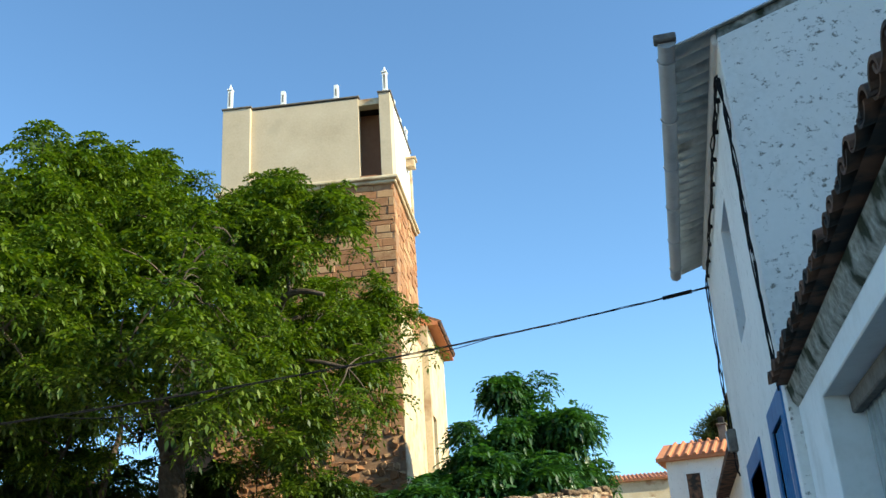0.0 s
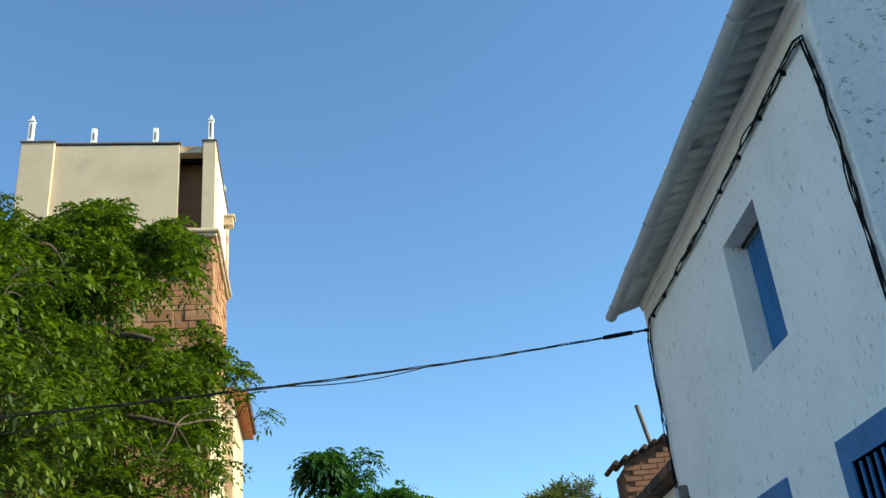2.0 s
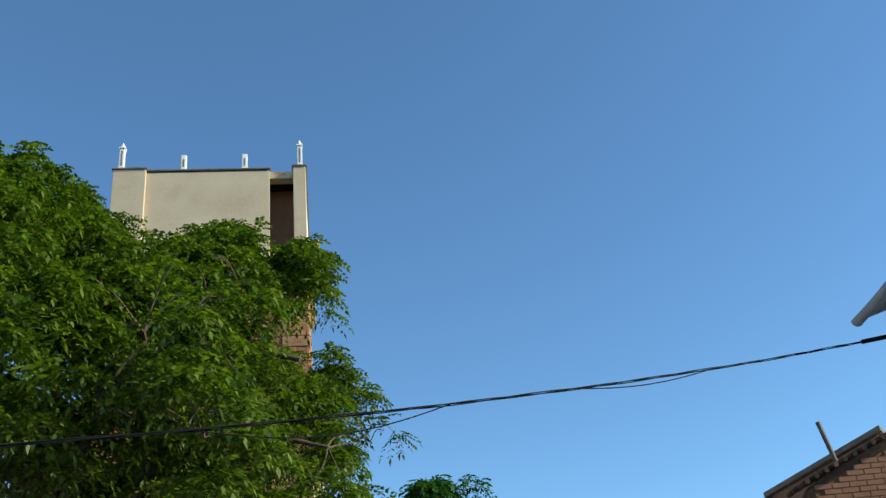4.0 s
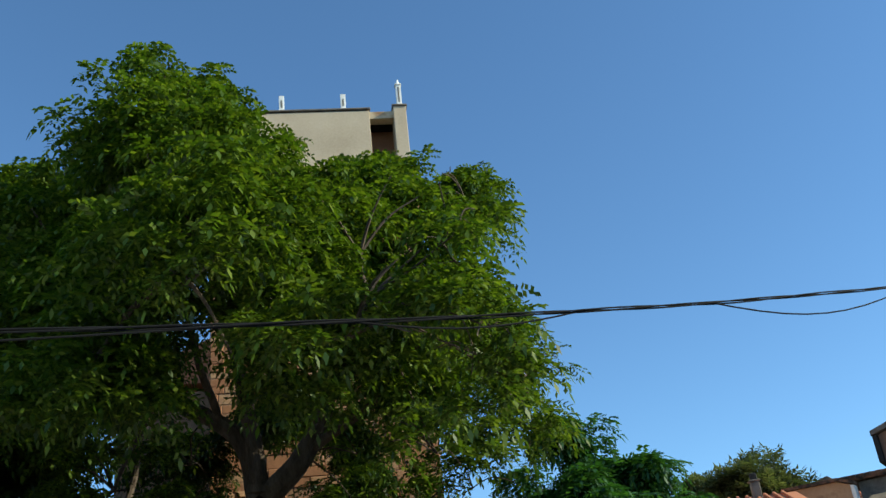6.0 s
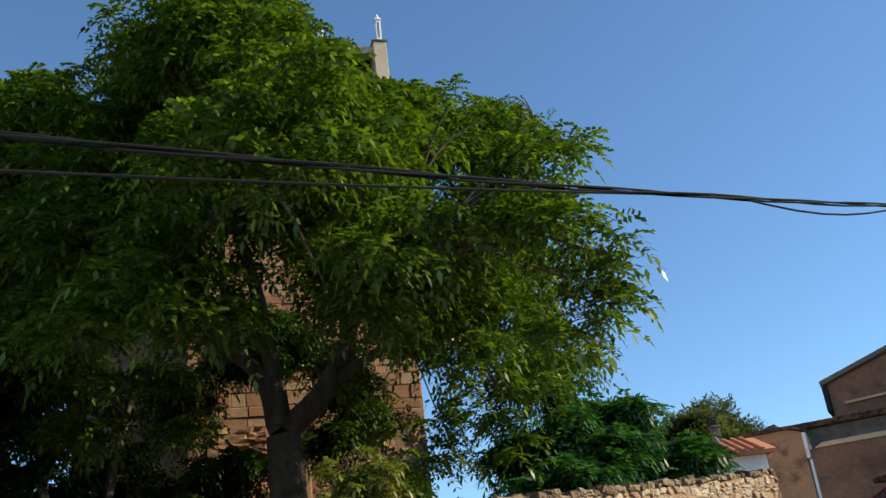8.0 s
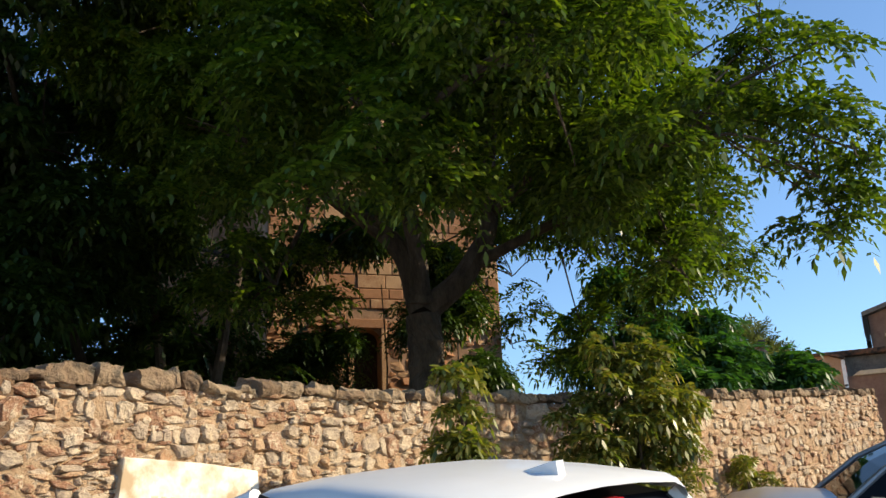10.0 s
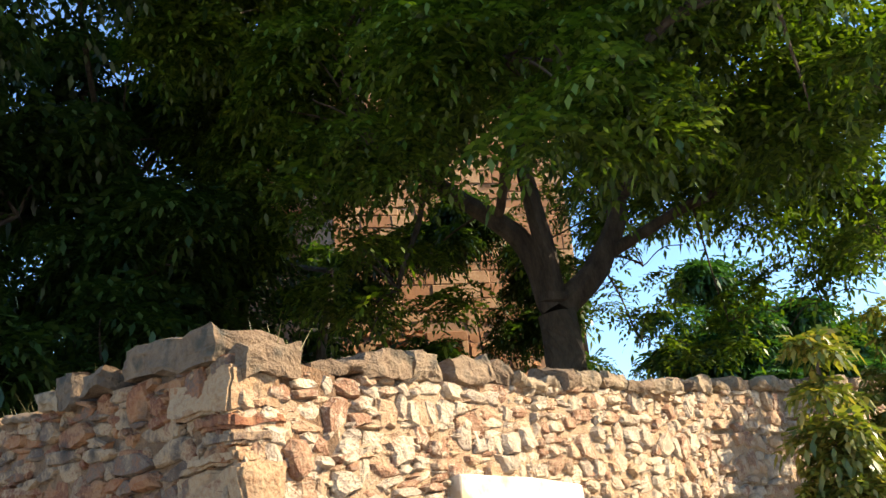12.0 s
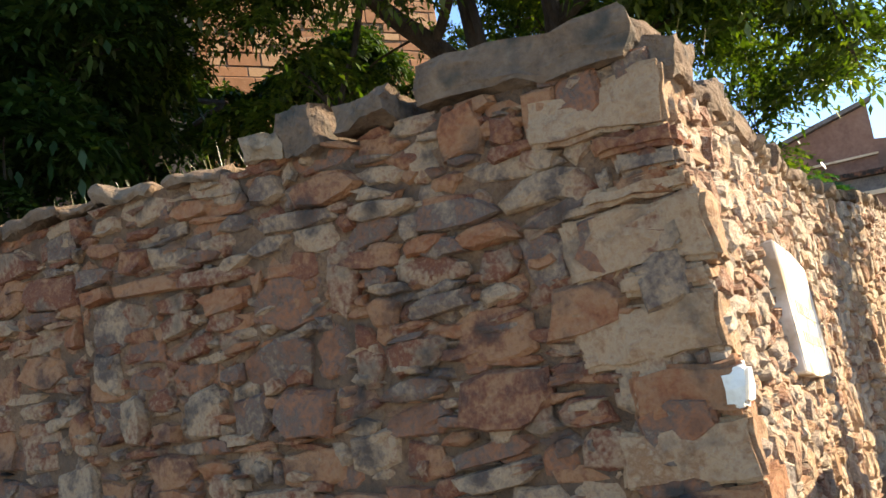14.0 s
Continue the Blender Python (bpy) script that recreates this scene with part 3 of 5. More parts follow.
def course_blocks(place, length, z0, z1, seed, limit, parent, flip=1):
    """Courses of squared stones with open joints; the topmost are single pieces, the rest one mesh."""
    rng = np.random.default_rng(seed)
    rest_v, rest_f, rows, z = [], [], [], z1
    while z > z0:
        h = rng.uniform(0.15, 0.36)
        rows.append((z - h, z))
        z -= h
    made = 0
    for lo, hi in rows:
        x = -rng.uniform(0, 0.4)
        while x < length:
            w = rng.uniform(0.22, 0.8)
            xa, xb = max(0, x) + 0.008, min(length, x + w) - 0.008
            x += w
            if xb - xa < 0.08:
                continue
            out = rng.uniform(0.0, 0.04)
            g, c = 0.008, 0.015
            v = [(xa, lo + g, -0.05), (xb, lo + g, -0.05), (xb, hi - g, -0.05), (xa, hi - g, -0.05),
                 (xa, lo + g, out - c), (xb, lo + g, out - c), (xb, hi - g, out - c), (xa, hi - g, out - c),
                 (xa + c, lo + g + c, out), (xb - c, lo + g + c, out + rng.uniform(-.008, .008)), (xb - c, hi - g - c, out), (xa + c, hi - g - c, out)]
            f = [(0, 1, 5, 4), (1, 2, 6, 5), (2, 3, 7, 6), (3, 0, 4, 7), (4, 5, 9, 8), (5, 6, 10, 9), (6, 7, 11, 10), (7, 4, 8, 11), (8, 9, 10, 11)]
            if flip < 0:
                f = [k[::-1] for k in f]
            v = [place(*p) for p in v]
            if made < limit:
                link_mesh("stone_block", v, f, M_BLOCK, parent)
                made += 1
            else:
                base = len(rest_v)
                rest_v += v
                rest_f += [tuple(base + q for q in k) for k in f]
    if rest_v:
        tagged(link_mesh("stone_blocks", rest_v, rest_f, M_BLOCK_REST, parent, "squared sandstone blocks"), kind="stuff")


M_JOINT = material("tower_joint", [(0.16, 0.085, 0.05), (0.27, 0.155, 0.09), (0.34, 0.21, 0.13)], 0.95, 3, 25, 0.6)


def build_tower():
    base = 1.0
    top = 15.02
    # masonry body with a window in the front
    wx0, wx1, wz0, wz1 = -3.68, -3.02, 4.9, 6.7
    part("tower_body", boxes((-TW, 0.02, base, wx0, 0.6, top), (wx1, 0.02, base, 0, 0.6, top), (wx0, 0.02, base, wx1, 0.6, wz0),
                             (wx0, 0.02, wz1, wx1, 0.6, top), (-TW, 0.6, base, -TW + 0.6, TD, top), (-0.6, 0.6, base, -0.02, TD, top),
                             (-TW + 0.6, TD - 0.6, base, -0.6, TD, top)), M_JOINT, church)
    part("tower_window_dark", boxes((wx0, 0.5, wz0, wx1, 0.58, wz1)), M_DARK, church, "dark opening of the tower window")
    frame_bm = boxes((wx0 - 0.16, -0.045, wz0 - 0.14, wx1 + 0.16, 0.3, wz0), (wx0 - 0.14, -0.03, wz0, wx0, 0.4, wz1), (wx1, -0.03, wz0, wx1 + 0.14, 0.4, wz1),
                     (wx0 - 0.14, -0.035, wz1, wx1 + 0.14, 0.4, wz1 + 0.22), bevel=0.012)
    for side in (-1, 1):
        # the round head of the opening, filled in at its corners
        cx, r = (wx0 + wx1) / 2, (wx1 - wx0) / 2
        arc = [(cx + side * r * math.cos(a), wz1 - r + r * math.sin(a)) for a in (math.pi / 2 * k / 8 for k in range(9))]
        prism(frame_bm, arc + [(cx + side * r, wz1)], 1, 0.02, 0.42)
    part("window_surround", frame_bm, M_BLOCK_REST, church, "pale dressed stone window surround")
    # cornice of two steps round the tower
    for name, o, z0, z1 in (("cornice", 0.09, top, top + 0.12), ("cornice", 0.17, top + 0.12, top + 0.24)):
        part(name, boxes((-TW - o, -o, z0, o, TD + o, z1), bevel=0.03), M_PALE, church, "weathered stone cornice")
    # belfry: corner piers, a set-back panel, an open bay and a slab roof
    z0, z1 = top + 0.242, 18.38
    part("belfry_pier", boxes((-TW, 0, z0, -4.76, 0.8, z1), bevel=0.012), M_TOWER_PLASTER, church)
    part("belfry_pier", boxes((-0.38, 0, z0, 0, 0.8, z1), bevel=0.012), M_TOWER_PLASTER, church)
    part("belfry_panel", boxes((-4.76, 0.14, z0, -1.10, 0.42, z1 - 0.04), bevel=0.01), M_TOWER_PLASTER, church, "smooth cement-rendered belfry panel")
    part("belfry_lintel", boxes((-1.10, 0.16, z1 - 0.32, -0.38, 0.5, z1 - 0.08)), M_PALE, church)
    # sunlight is put into the colour: this side white, the far side plain render
    part("belfry_side_wall", boxes((-0.28, 0.8, z0, -0.02, TD, z1 - 0.03), bevel=0.01), M_WHITE, church, "belfry side, its sunlit brightness painted as white")
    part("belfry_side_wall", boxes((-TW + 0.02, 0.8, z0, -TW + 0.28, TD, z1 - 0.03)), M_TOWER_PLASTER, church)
    part("belfry_back_wall", boxes((-TW + 0.28, TD - 0.3, z0, -0.28, TD, z1 - 0.05)), M_DARK, church)
    part("belfry_inner_wall", boxes((-1.5, 1.1, z0, -0.3, 1.3, z1 - 0.2)), M_BRICK, church, "dark brick inside the open bay")
    part("belfry_floor", boxes((-1.10, 0.05, z0, -0.38, 0.3, z0 + 0.14), bevel=0.02), M_BRICK, church)
    part("belfry_roof", boxes((-TW + 0.05, 0.45, z1 - 0.14, -0.3, TD - 0.05, z1 - 0.05)), M_DARK, church)
    for x0, x1, y0, y1 in ((-TW - 0.04, -4.72, -0.04, 0.84), (-4.72, -1.06, 0.10, 0.46), (-0.42, 0.04, -0.04, 0.84), (-0.32, 0.03, 0.845, TD + 0.03)):
        part("coping", boxes((x0, y0, z1 + 0.002, x1, y1, z1 + 0.06), bevel=0.012), M_COPING, church, "dark weathered coping")
    # downpipe and water spout on the side face
    part("spout", boxes((-0.02, 3.2, 17.15, 0.30, 3.55, 17.45), (-0.02, 3.15, 17.45, 0.36, 3.6, 17.53), bevel=0.015), M_PALE, church, "stone water spout")
    bm = bmesh.new()
    tube(bm, [(0.07, 3.8, 17.4), (0.07, 3.8, 15.3)], 0.05)
    part("downpipe", bm, M_PALE, church)
    # pinnacles
    zt = z1 + 0.06
    pins = [(-5.52, 0.15, 1.0), (-3.70, 0.28, 0.60), (-1.86, 0.28, 0.60), (-0.17, 0.15, 1.0),
            (-0.14, 1.6, 0.55), (-0.14, 2.9, 0.55), (-0.14, 4.3, 0.95), (-5.5, 4.3, 0.95)]
    for x, y, h in pins:
        bm = bmesh.new()
        w = 0.095
        flat = h < 0.8
        prism(bm, [(x - w, y - w), (x + w, y - w), (x + w, y + w), (x - w, y + w)], 2, zt, zt + 0.06)
        s = 0.075
        box(bm, x - s, y - s, zt + 0.06, x + s, y + s, zt + h * (0.96 if flat else 0.76), bevel=0.008)
        if not flat:
            box(bm, x - 0.10, y - 0.10, zt + h * 0.76, x + 0.10, y + 0.10, zt + h * 0.81, bevel=0.01)
            r = bmesh.ops.create_cone(bm, cap_ends=True, segments=8, radius1=0.085, radius2=0.012, depth=h * 0.2)
            for v in r["verts"]:
                v.co += Vector((x, y, zt + h * 0.91))
        pin = part("pinnacle", bm, M_WHITE, church, "white painted pinnacle")
        part("pinnacle_groove", boxes((x - 0.022, y - s - 0.006, zt + 0.14, x + 0.022, y - s - 0.002, zt + h * 0.68)), M_COPING, pin)


build_tower()


def build_nave():
    """The nave runs on behind the tower, with a rendered side wall, a deep window and a tiled eave."""
    y0, y1, z1 = TD + 0.02, 9.4, 11.6
    o0, o1, w0, w1 = 5.0, 5.9, 5.6, 8.5
    part("nave_wall", boxes((-0.7, y0, 1.0, 0.25, o0, z1), (-0.7, o1, 1.0, 0.25, y1, z1), (-0.7, o0, 1.0, 0.25, o1, w0), (-0.7, o0, w1, 0.25, o1, z1)), M_PALE, church,
         "sunlit ochre rendered nave wall")
    part("nave_window_dark", boxes((-0.35, o0, w0, -0.3, o1, w1)), M_DARK, church)
    part("nave_body", boxes((-9.0, y0 + 0.1, 1.0, -0.75, y1, z1 - 0.2)), M_JOINT, church)
    bm = bmesh.new()
    prism(bm, [(0.62, z1), (0.62, z1 + 0.12), (-4.6, z1 + 2.2), (-9.3, z1 + 0.2), (-9.3, z1 + 0.05)], 1, y0, y1 + 0.3)
    part("nave_roof", bm, M_TILE_RED, church, "red clay tiled nave roof")
    for k in range(22):
        y = y0 + 0.1 + k * 0.215
        bm = bmesh.new()
        tube(bm, [(0.72, y, z1 + 0.10), (0.1, y, z1 + 0.36)], 0.085, 8)
        part("eave_tile", bm, M_TILE, church)


build_nave()

# ---------------------------------------------------------------- white house
HX, HY0, HY1, EAVE = 1.36, 7.58, 12.62, 5.46
SLOPE = math.tan(radians(18))
house = thing("white_house", "two-storey limewashed house with blue openings and a fibre-cement roof", "house", kind="structure")


def build_house():
    t, lo = 0.5, 0.0
    wy0, wy1, wz0, wz1 = 9.07, 9.88, 3.79, 4.86          # upper window
    by0, by1, bz0, bz1 = 7.88, 8.62, 1.75, 2.80          # barred window
    dy0, dy1, dz1 = 9.86, 11.30, 2.80                    # door
    x0, x1 = HX, HX + t
    rows = [(x0, HY0 + 0.003, lo, x1, by0, EAVE), (x0, by0, lo, x1, by1, bz0), (x0, by0, bz1, x1, by1, EAVE), (x0, by1, lo, x1, wy0, EAVE),
            (x0, wy0, lo, x1, wy1, wz0), (x0, wy0, wz1, x1, wy1, EAVE), (x0, wy1, dz1, x1, dy1, EAVE), (x0, dy1, lo, x1, HY1, EAVE)]
    part("street_wall", boxes(*rows), M_PLASTER, house, "white limewashed street wall with fine pitting")
    # the gable follows the roof's slope
    bm = bmesh.new()
    prism(bm, [(HX + 0.002, lo), (8.4, lo), (8.4, EAVE - 0.02), (4.9, EAVE + 3.55 * SLOPE - 0.02), (HX + 0.002, EAVE + 0.0)], 1, HY0 - 0.03, HY0 + 0.45)
    part("gable_wall", bm, M_FLAKY, house, "flaking white gable wall with dark patches")
    bm = bmesh.new()
    prism(bm, [(HX + 0.51, lo), (8.4, lo), (8.4, EAVE - 0.02), (4.9, EAVE + 3.55 * SLOPE - 0.02), (HX + 0.51, EAVE + 0.1)], 1, HY1 - 0.45, HY1)
    part("gable_wall", bm, M_FLAKY, house)
    part("back_wall", boxes((8.0, HY0 + 0.45, lo, 8.4, HY1 - 0.45, EAVE)), M_PLASTER, house)
    # upper window: set-back blue slatted shutter
    win = part("window", boxes((HX + 0.235, wy0, wz0, HX + 0.275, wy1, wz1)), M_BLUE_DARK, house, "deep window with a blue slatted shutter")
    n = 14
    for k in range(n):
        y = wy0 + (k + 0.5) * (wy1 - wy0) / n
        part("slat", boxes((HX + 0.19, y - 0.021, wz0 + 0.02, HX + 0.233, y + 0.021, wz1 - 0.02), bevel=0.008), M_BLUE, win)
    part("lintel_strip", boxes((HX + 0.15, wy0, wz1 - 0.03, HX + 0.16, wy1, wz1 - 0.002)), M_CABLE, win)
    # barred ground-floor window with its painted blue surround
    s = 0.16
    win = part("barred_window", boxes((HX + 0.22, by0, bz0, HX + 0.26, by1, bz1)), M_BLUE_DARK, house, "barred window in a blue painted surround")
    part("surround", boxes((HX - 0.014, by0 - s, bz1, HX + 0.2, by1 + s, bz1 + s), (HX - 0.014, by0 - s, bz0 - s, HX + 0.2, by0, bz1),
                           (HX - 0.014, by1, bz0 - s, HX + 0.2, by1 + s, bz1), (HX - 0.014, by0, bz0 - s, HX + 0.2, by1, bz0)), M_BLUE, win, "blue painted plaster band")
    for k in range(7):
        y = by0 + (k + 0.5) * (by1 - by0) / 7
        bm = bmesh.new()
        tube(bm, [(HX + 0.02, y, bz0), (HX + 0.02, y, bz1 - 0.01)], 0.013, 6)
        part("bar", bm, M_BLUE, win)
    # door
    door = part("door", boxes((HX + 0.16, dy0 + 0.02, 0.3, HX + 0.22, dy1 - 0.02, dz1 - 0.02)), M_BLUE, house, "blue wooden double door")
    part("surround", boxes((HX - 0.013, dy0 - s, dz1, HX + 0.15, dy1 + s, dz1 + s), (HX - 0.013, dy0 - s, 0.3, HX + 0.15, dy0, dz1), (HX - 0.013, dy1, 0.3, HX + 0.15, dy1 + s, dz1)), M_BLUE, door)
    for k in range(2):
        for z0, z1 in ((0.9, 1.7), (1.85, 2.62)):
            y = dy0 + 0.12 + k * (dy1 - dy0) / 2
            part("door_panel", boxes((HX + 0.125, y, z0, HX + 0.158, y + 0.5, z1), bevel=0.012), M_BLUE, door)
    part("door_lock", boxes((HX + 0.10, (dy0 + dy1) / 2 - 0.05, 2.0, HX + 0.13, (dy0 + dy1) / 2 + 0.05, 2.12)), M_ALLOY, door, "pale metal lock plate")


build_house()


def build_corrugated_roof():
    """Fibre-cement sheets, one object each, laid with a lap; the near verge stands proud of the gable."""
    pitch, amp = 0.177, 0.034
    y = HY0 - 0.06
    while y < HY1 + 0.1:
        w = min(pitch * 6, HY1 + 0.12 - y)
        n = max(6, int(w / pitch * 8))
        verts, faces = [], []
        for side in (0, 1):
            for x in (HX - 0.30, HX + 1.2, HX + 2.4, 4.9):
                for k in range(n + 1):
                    yy = y + w * k / n
                    z = EAVE + 0.10 + (x - HX) * SLOPE + amp * math.sin(2 * math.pi * (yy - HY0) / pitch) + 0.007 * side
                    verts.append((x, yy, z + (0.004 if int(y * 10) % 2 else 0)))
        m = n + 1
        for side in (0, 1):
            for r in range(3):
                for k in range(n):
                    q = side * 4 * m + r * m + k
                    f = (q, q + 1, q + m + 1, q + m)
                    faces.append(f if side else f[::-1])
        for k in range(n):
            faces.append((k, k + 1, 4 * m + k + 1, 4 * m + k))
        for r in range(3):
            faces.append((r * m, (r + 1) * m, 4 * m + (r + 1) * m, 4 * m + r * m))
        link_mesh("roof_sheet", verts, faces, M_FIBRE, house, "grey corrugated fibre-cement sheet", smooth=True)
        y += pitch * 6 - 0.06
    bm = bmesh.new()
    prism(bm, [(4.9, EAVE + 0.12 + 3.54 * SLOPE), (8.7, EAVE + 0.03), (8.7, EAVE + 0.09), (4.9, EAVE + 0.19 + 3.54 * SLOPE)], 1, HY0 - 0.14, HY1 + 0.12)
    part("rear_roof", bm, M_FIBRE, house)
    part("eave_mortar", boxes((HX - 0.035, HY0 + 0.02, EAVE - 0.02, HX + 0.3, HY1, EAVE + 0.075), bevel=0.015), M_CLEAN, house, "pale mortar bed under the roof sheets")
    bm = bmesh.new()
    prism(bm, [(HX + 0.002, EAVE + 0.001), (4.9, EAVE + 3.55 * SLOPE - 0.015), (4.9, EAVE + 3.55 * SLOPE + 0.06), (HX + 0.002, EAVE + 0.075)], 1, HY0 - 0.025, HY0 + 0.4)
    part("verge_mortar", bm, M_BED, house, "stained mortar under the verge")
    part("verge_strip", boxes((HX - 0.38, HY0 - 0.065, EAVE + 0.04, HX - 0.34, HY0 - 0.02, EAVE + 0.06)), M_FIBRE, house)


def build_gutter():
    g = thing("gutter", "grey half-round gutter with joint collars under the eave", "gutter")
    r, x, n = 0.064, HX - 0.355, 24
    verts, faces = [], []
    sides = 12
    ya, yb = HY0 - 0.08, HY1 + 0.04
    for inner in (0, 1):
        rr = r - 0.006 * inner
        for i in range(n + 1):
            y = ya + (yb - ya) * i / n
            z = EAVE + 0.02 - 0.05 * i / n + 0.006 * math.sin(i * 1.1)
            for k in range(sides + 1):
                a = math.pi + math.pi * k / sides
                verts.append((x + rr * math.cos(a), y, z + rr * math.sin(a)))
    m = sides + 1
    for inner in (0, 1):
        for i in range(n):
            for k in range(sides):
                q = inner * (n + 1) * m + i * m + k
                f = (q, q + 1, q + m + 1, q + m)
                faces.append(f if inner else f[::-1])
    trough = link_mesh("trough", verts, faces, M_GUTTER, g, smooth=True)
    for end in (ya, yb):
        bm = bmesh.new()
        prism(bm, [(x + r * 1.03 * math.cos(math.pi + math.pi * k / 10), EAVE - (0.0 if end == ya else 0.045) + 0.02 + r * 1.03 * math.sin(math.pi + math.pi * k / 10)) for k in range(11)], 1, end - 0.01, end + 0.012)
        part("end_cap", bm, M_GUTTER, g)
    for k in range(6):
        y = HY0 + 0.15 + k * 0.92
        z = EAVE + 0.02 - 0.05 * (y - ya) / (yb - ya)
        bm = bmesh.new()
        tube(bm, [(x + (r + 0.007) * math.cos(a), y, z + (r + 0.007) * math.sin(a)) for a in (math.pi + math.pi * q / 10 for q in range(11))], 0.006, 6)
        part("joint_collar", bm, M_GUTTER, g)
    part("near_end_box", boxes((x - 0.09, ya - 0.05, EAVE + 0.0, x + 0.07, ya + 0.03, EAVE + 0.06), bevel=0.01), M_COPING, g, "dark grey gutter end piece")


build_corrugated_roof()
build_gutter()


def strand(points, radius, wobble=0.0, seed=0, sides=6, step=0.12):
    """A hanging or clipped cable with small irregular bends."""
    pts = [Vector(p) for p in points]
    out = []
    for a, b in zip(pts, pts[1:]):
        n = max(1, int((b - a).length / step))
        out += [a.lerp(b, k / n) for k in range(n)]
    out.append(pts[-1])
    if wobble:
        for i, p in enumerate(out[1:-1], 1):
            out[i] = p + wobble * Vector((noise.noise(p * 3 + Vector((seed, 0, 0))), noise.noise(p * 3 + Vector((0, seed, 5))), noise.noise(p * 3 + Vector((9, 0, seed)))))
    bm = bmesh.new()
    tube(bm, out, radius, sides)
    return bm


def build_wall_cables():
    run = thing("cable_bundle", "black cable bundle clipped along the eave and down the house corner", "cable")
    x = HX - 0.03
    for k in range(4):
        o = 0.011 * k
        part("cable", strand([(x - 0.004 * k, 12.56, 3.45), (x, 12.55 - o, 5.05), (x, 12.35 - o, 5.24), (x, 10.2, 5.20 + o * 0.5), (x, 7.75 + o, 5.27 - o), (x, 7.64 + o, 5.22 - o),
                              (x, 7.60 + o, 4.6), (x, 7.60 + o * 0.7, 2.9)], 0.0062, 0.03, k * 3.1), M_CABLE, run)
    for k in range(9):
        y = 12.2 - k * 0.52
        part("cable_clip", boxes((x - 0.006, y, 5.205, x + 0.03, y + 0.012, 5.245)), M_CABLE, run)
    bx = thing("junction_box", "small dark grey electric box on the white wall", "electric box")
    part("case", boxes((HX - 0.09, 12.26, 3.24, HX, 12.42, 3.48), bevel=0.012), M_COPING, bx)
    part("lid", boxes((HX - 0.105, 12.28, 3.26, HX - 0.092, 12.40, 3.46), bevel=0.004), M_GUTTER, bx)
    part("tail", strand([(HX - 0.05, 12.34, 3.24), (HX - 0.06, 12.36, 3.1), (HX - 0.03, 12.3, 2.98), (HX - 0.05, 12.28, 3.06)], 0.01, 0.02, 4), M_CABLE, bx)


build_wall_cables()


def catenary(a, b, sag, n=40):
    a, b = Vector(a), Vector(b)
    return [a.lerp(b, k / n) - Vector((0, 0, 4 * sag * (k / n) * (1 - k / n))) for k in range(n + 1)]


def build_street_cable():
    """The twisted bundle that crosses the street from the house's corner."""
    run = thing("overhead_cable", "black twisted overhead cable bundle spanning the street", "cable")
    base = []
    for i in range(121):
        u = -20.0 * i / 120
        base.append(Vector((HX - 0.05 + u, 12.55 + 0.52 * u, 5.20 + 0.2912 * u + 0.009 * u * u)))
    for k in range(3):
        gap = 0.006 + 0.002 * k
        pts = [p + gap * Vector((0, math.cos(i * 0.7 + 2.1 * k), math.sin(i * 0.7 + 2.1 * k))) for i, p in enumerate(base)]
        bm = bmesh.new()
        tube(bm, pts, 0.0046, 6)
        part("strand", bm, M_CABLE, run)
    for i, j, drop in ((14, 22, 0.05), (28, 38, 0.13), (43, 50, 0.06)):
        pts = [base[q] - Vector((0, 0, drop * math.sin(math.pi * (q - i) / (j - i)))) for q in range(i, j + 1)]
        bm = bmesh.new()
        tube(bm, pts, 0.0048, 6)
        part("slack_loop", bm, M_CABLE, run)
    bm = bmesh.new()
    tube(bm, [base[q] - Vector((0, 0, 0.006 * max(0, q - 52) ** 1.1)) for q in range(50, 100)], 0.0048, 6)
    part("slack_strand", bm, M_CABLE, run)
    part("clamp", strand([base[1], base[2], base[3]], 0.024), M_CABLE, run)
    part("anchor_hook", strand([(HX + 0.02, 12.56, 5.2), base[0]], 0.02), M_CABLE, run)


build_street_cable()

# ---------------------------------------------------------------- garage annex
AX, ATOP = 1.42, 2.86
annex = thing("garage_annex", "low limewashed garage with a tiled eave", "garage", kind="structure")


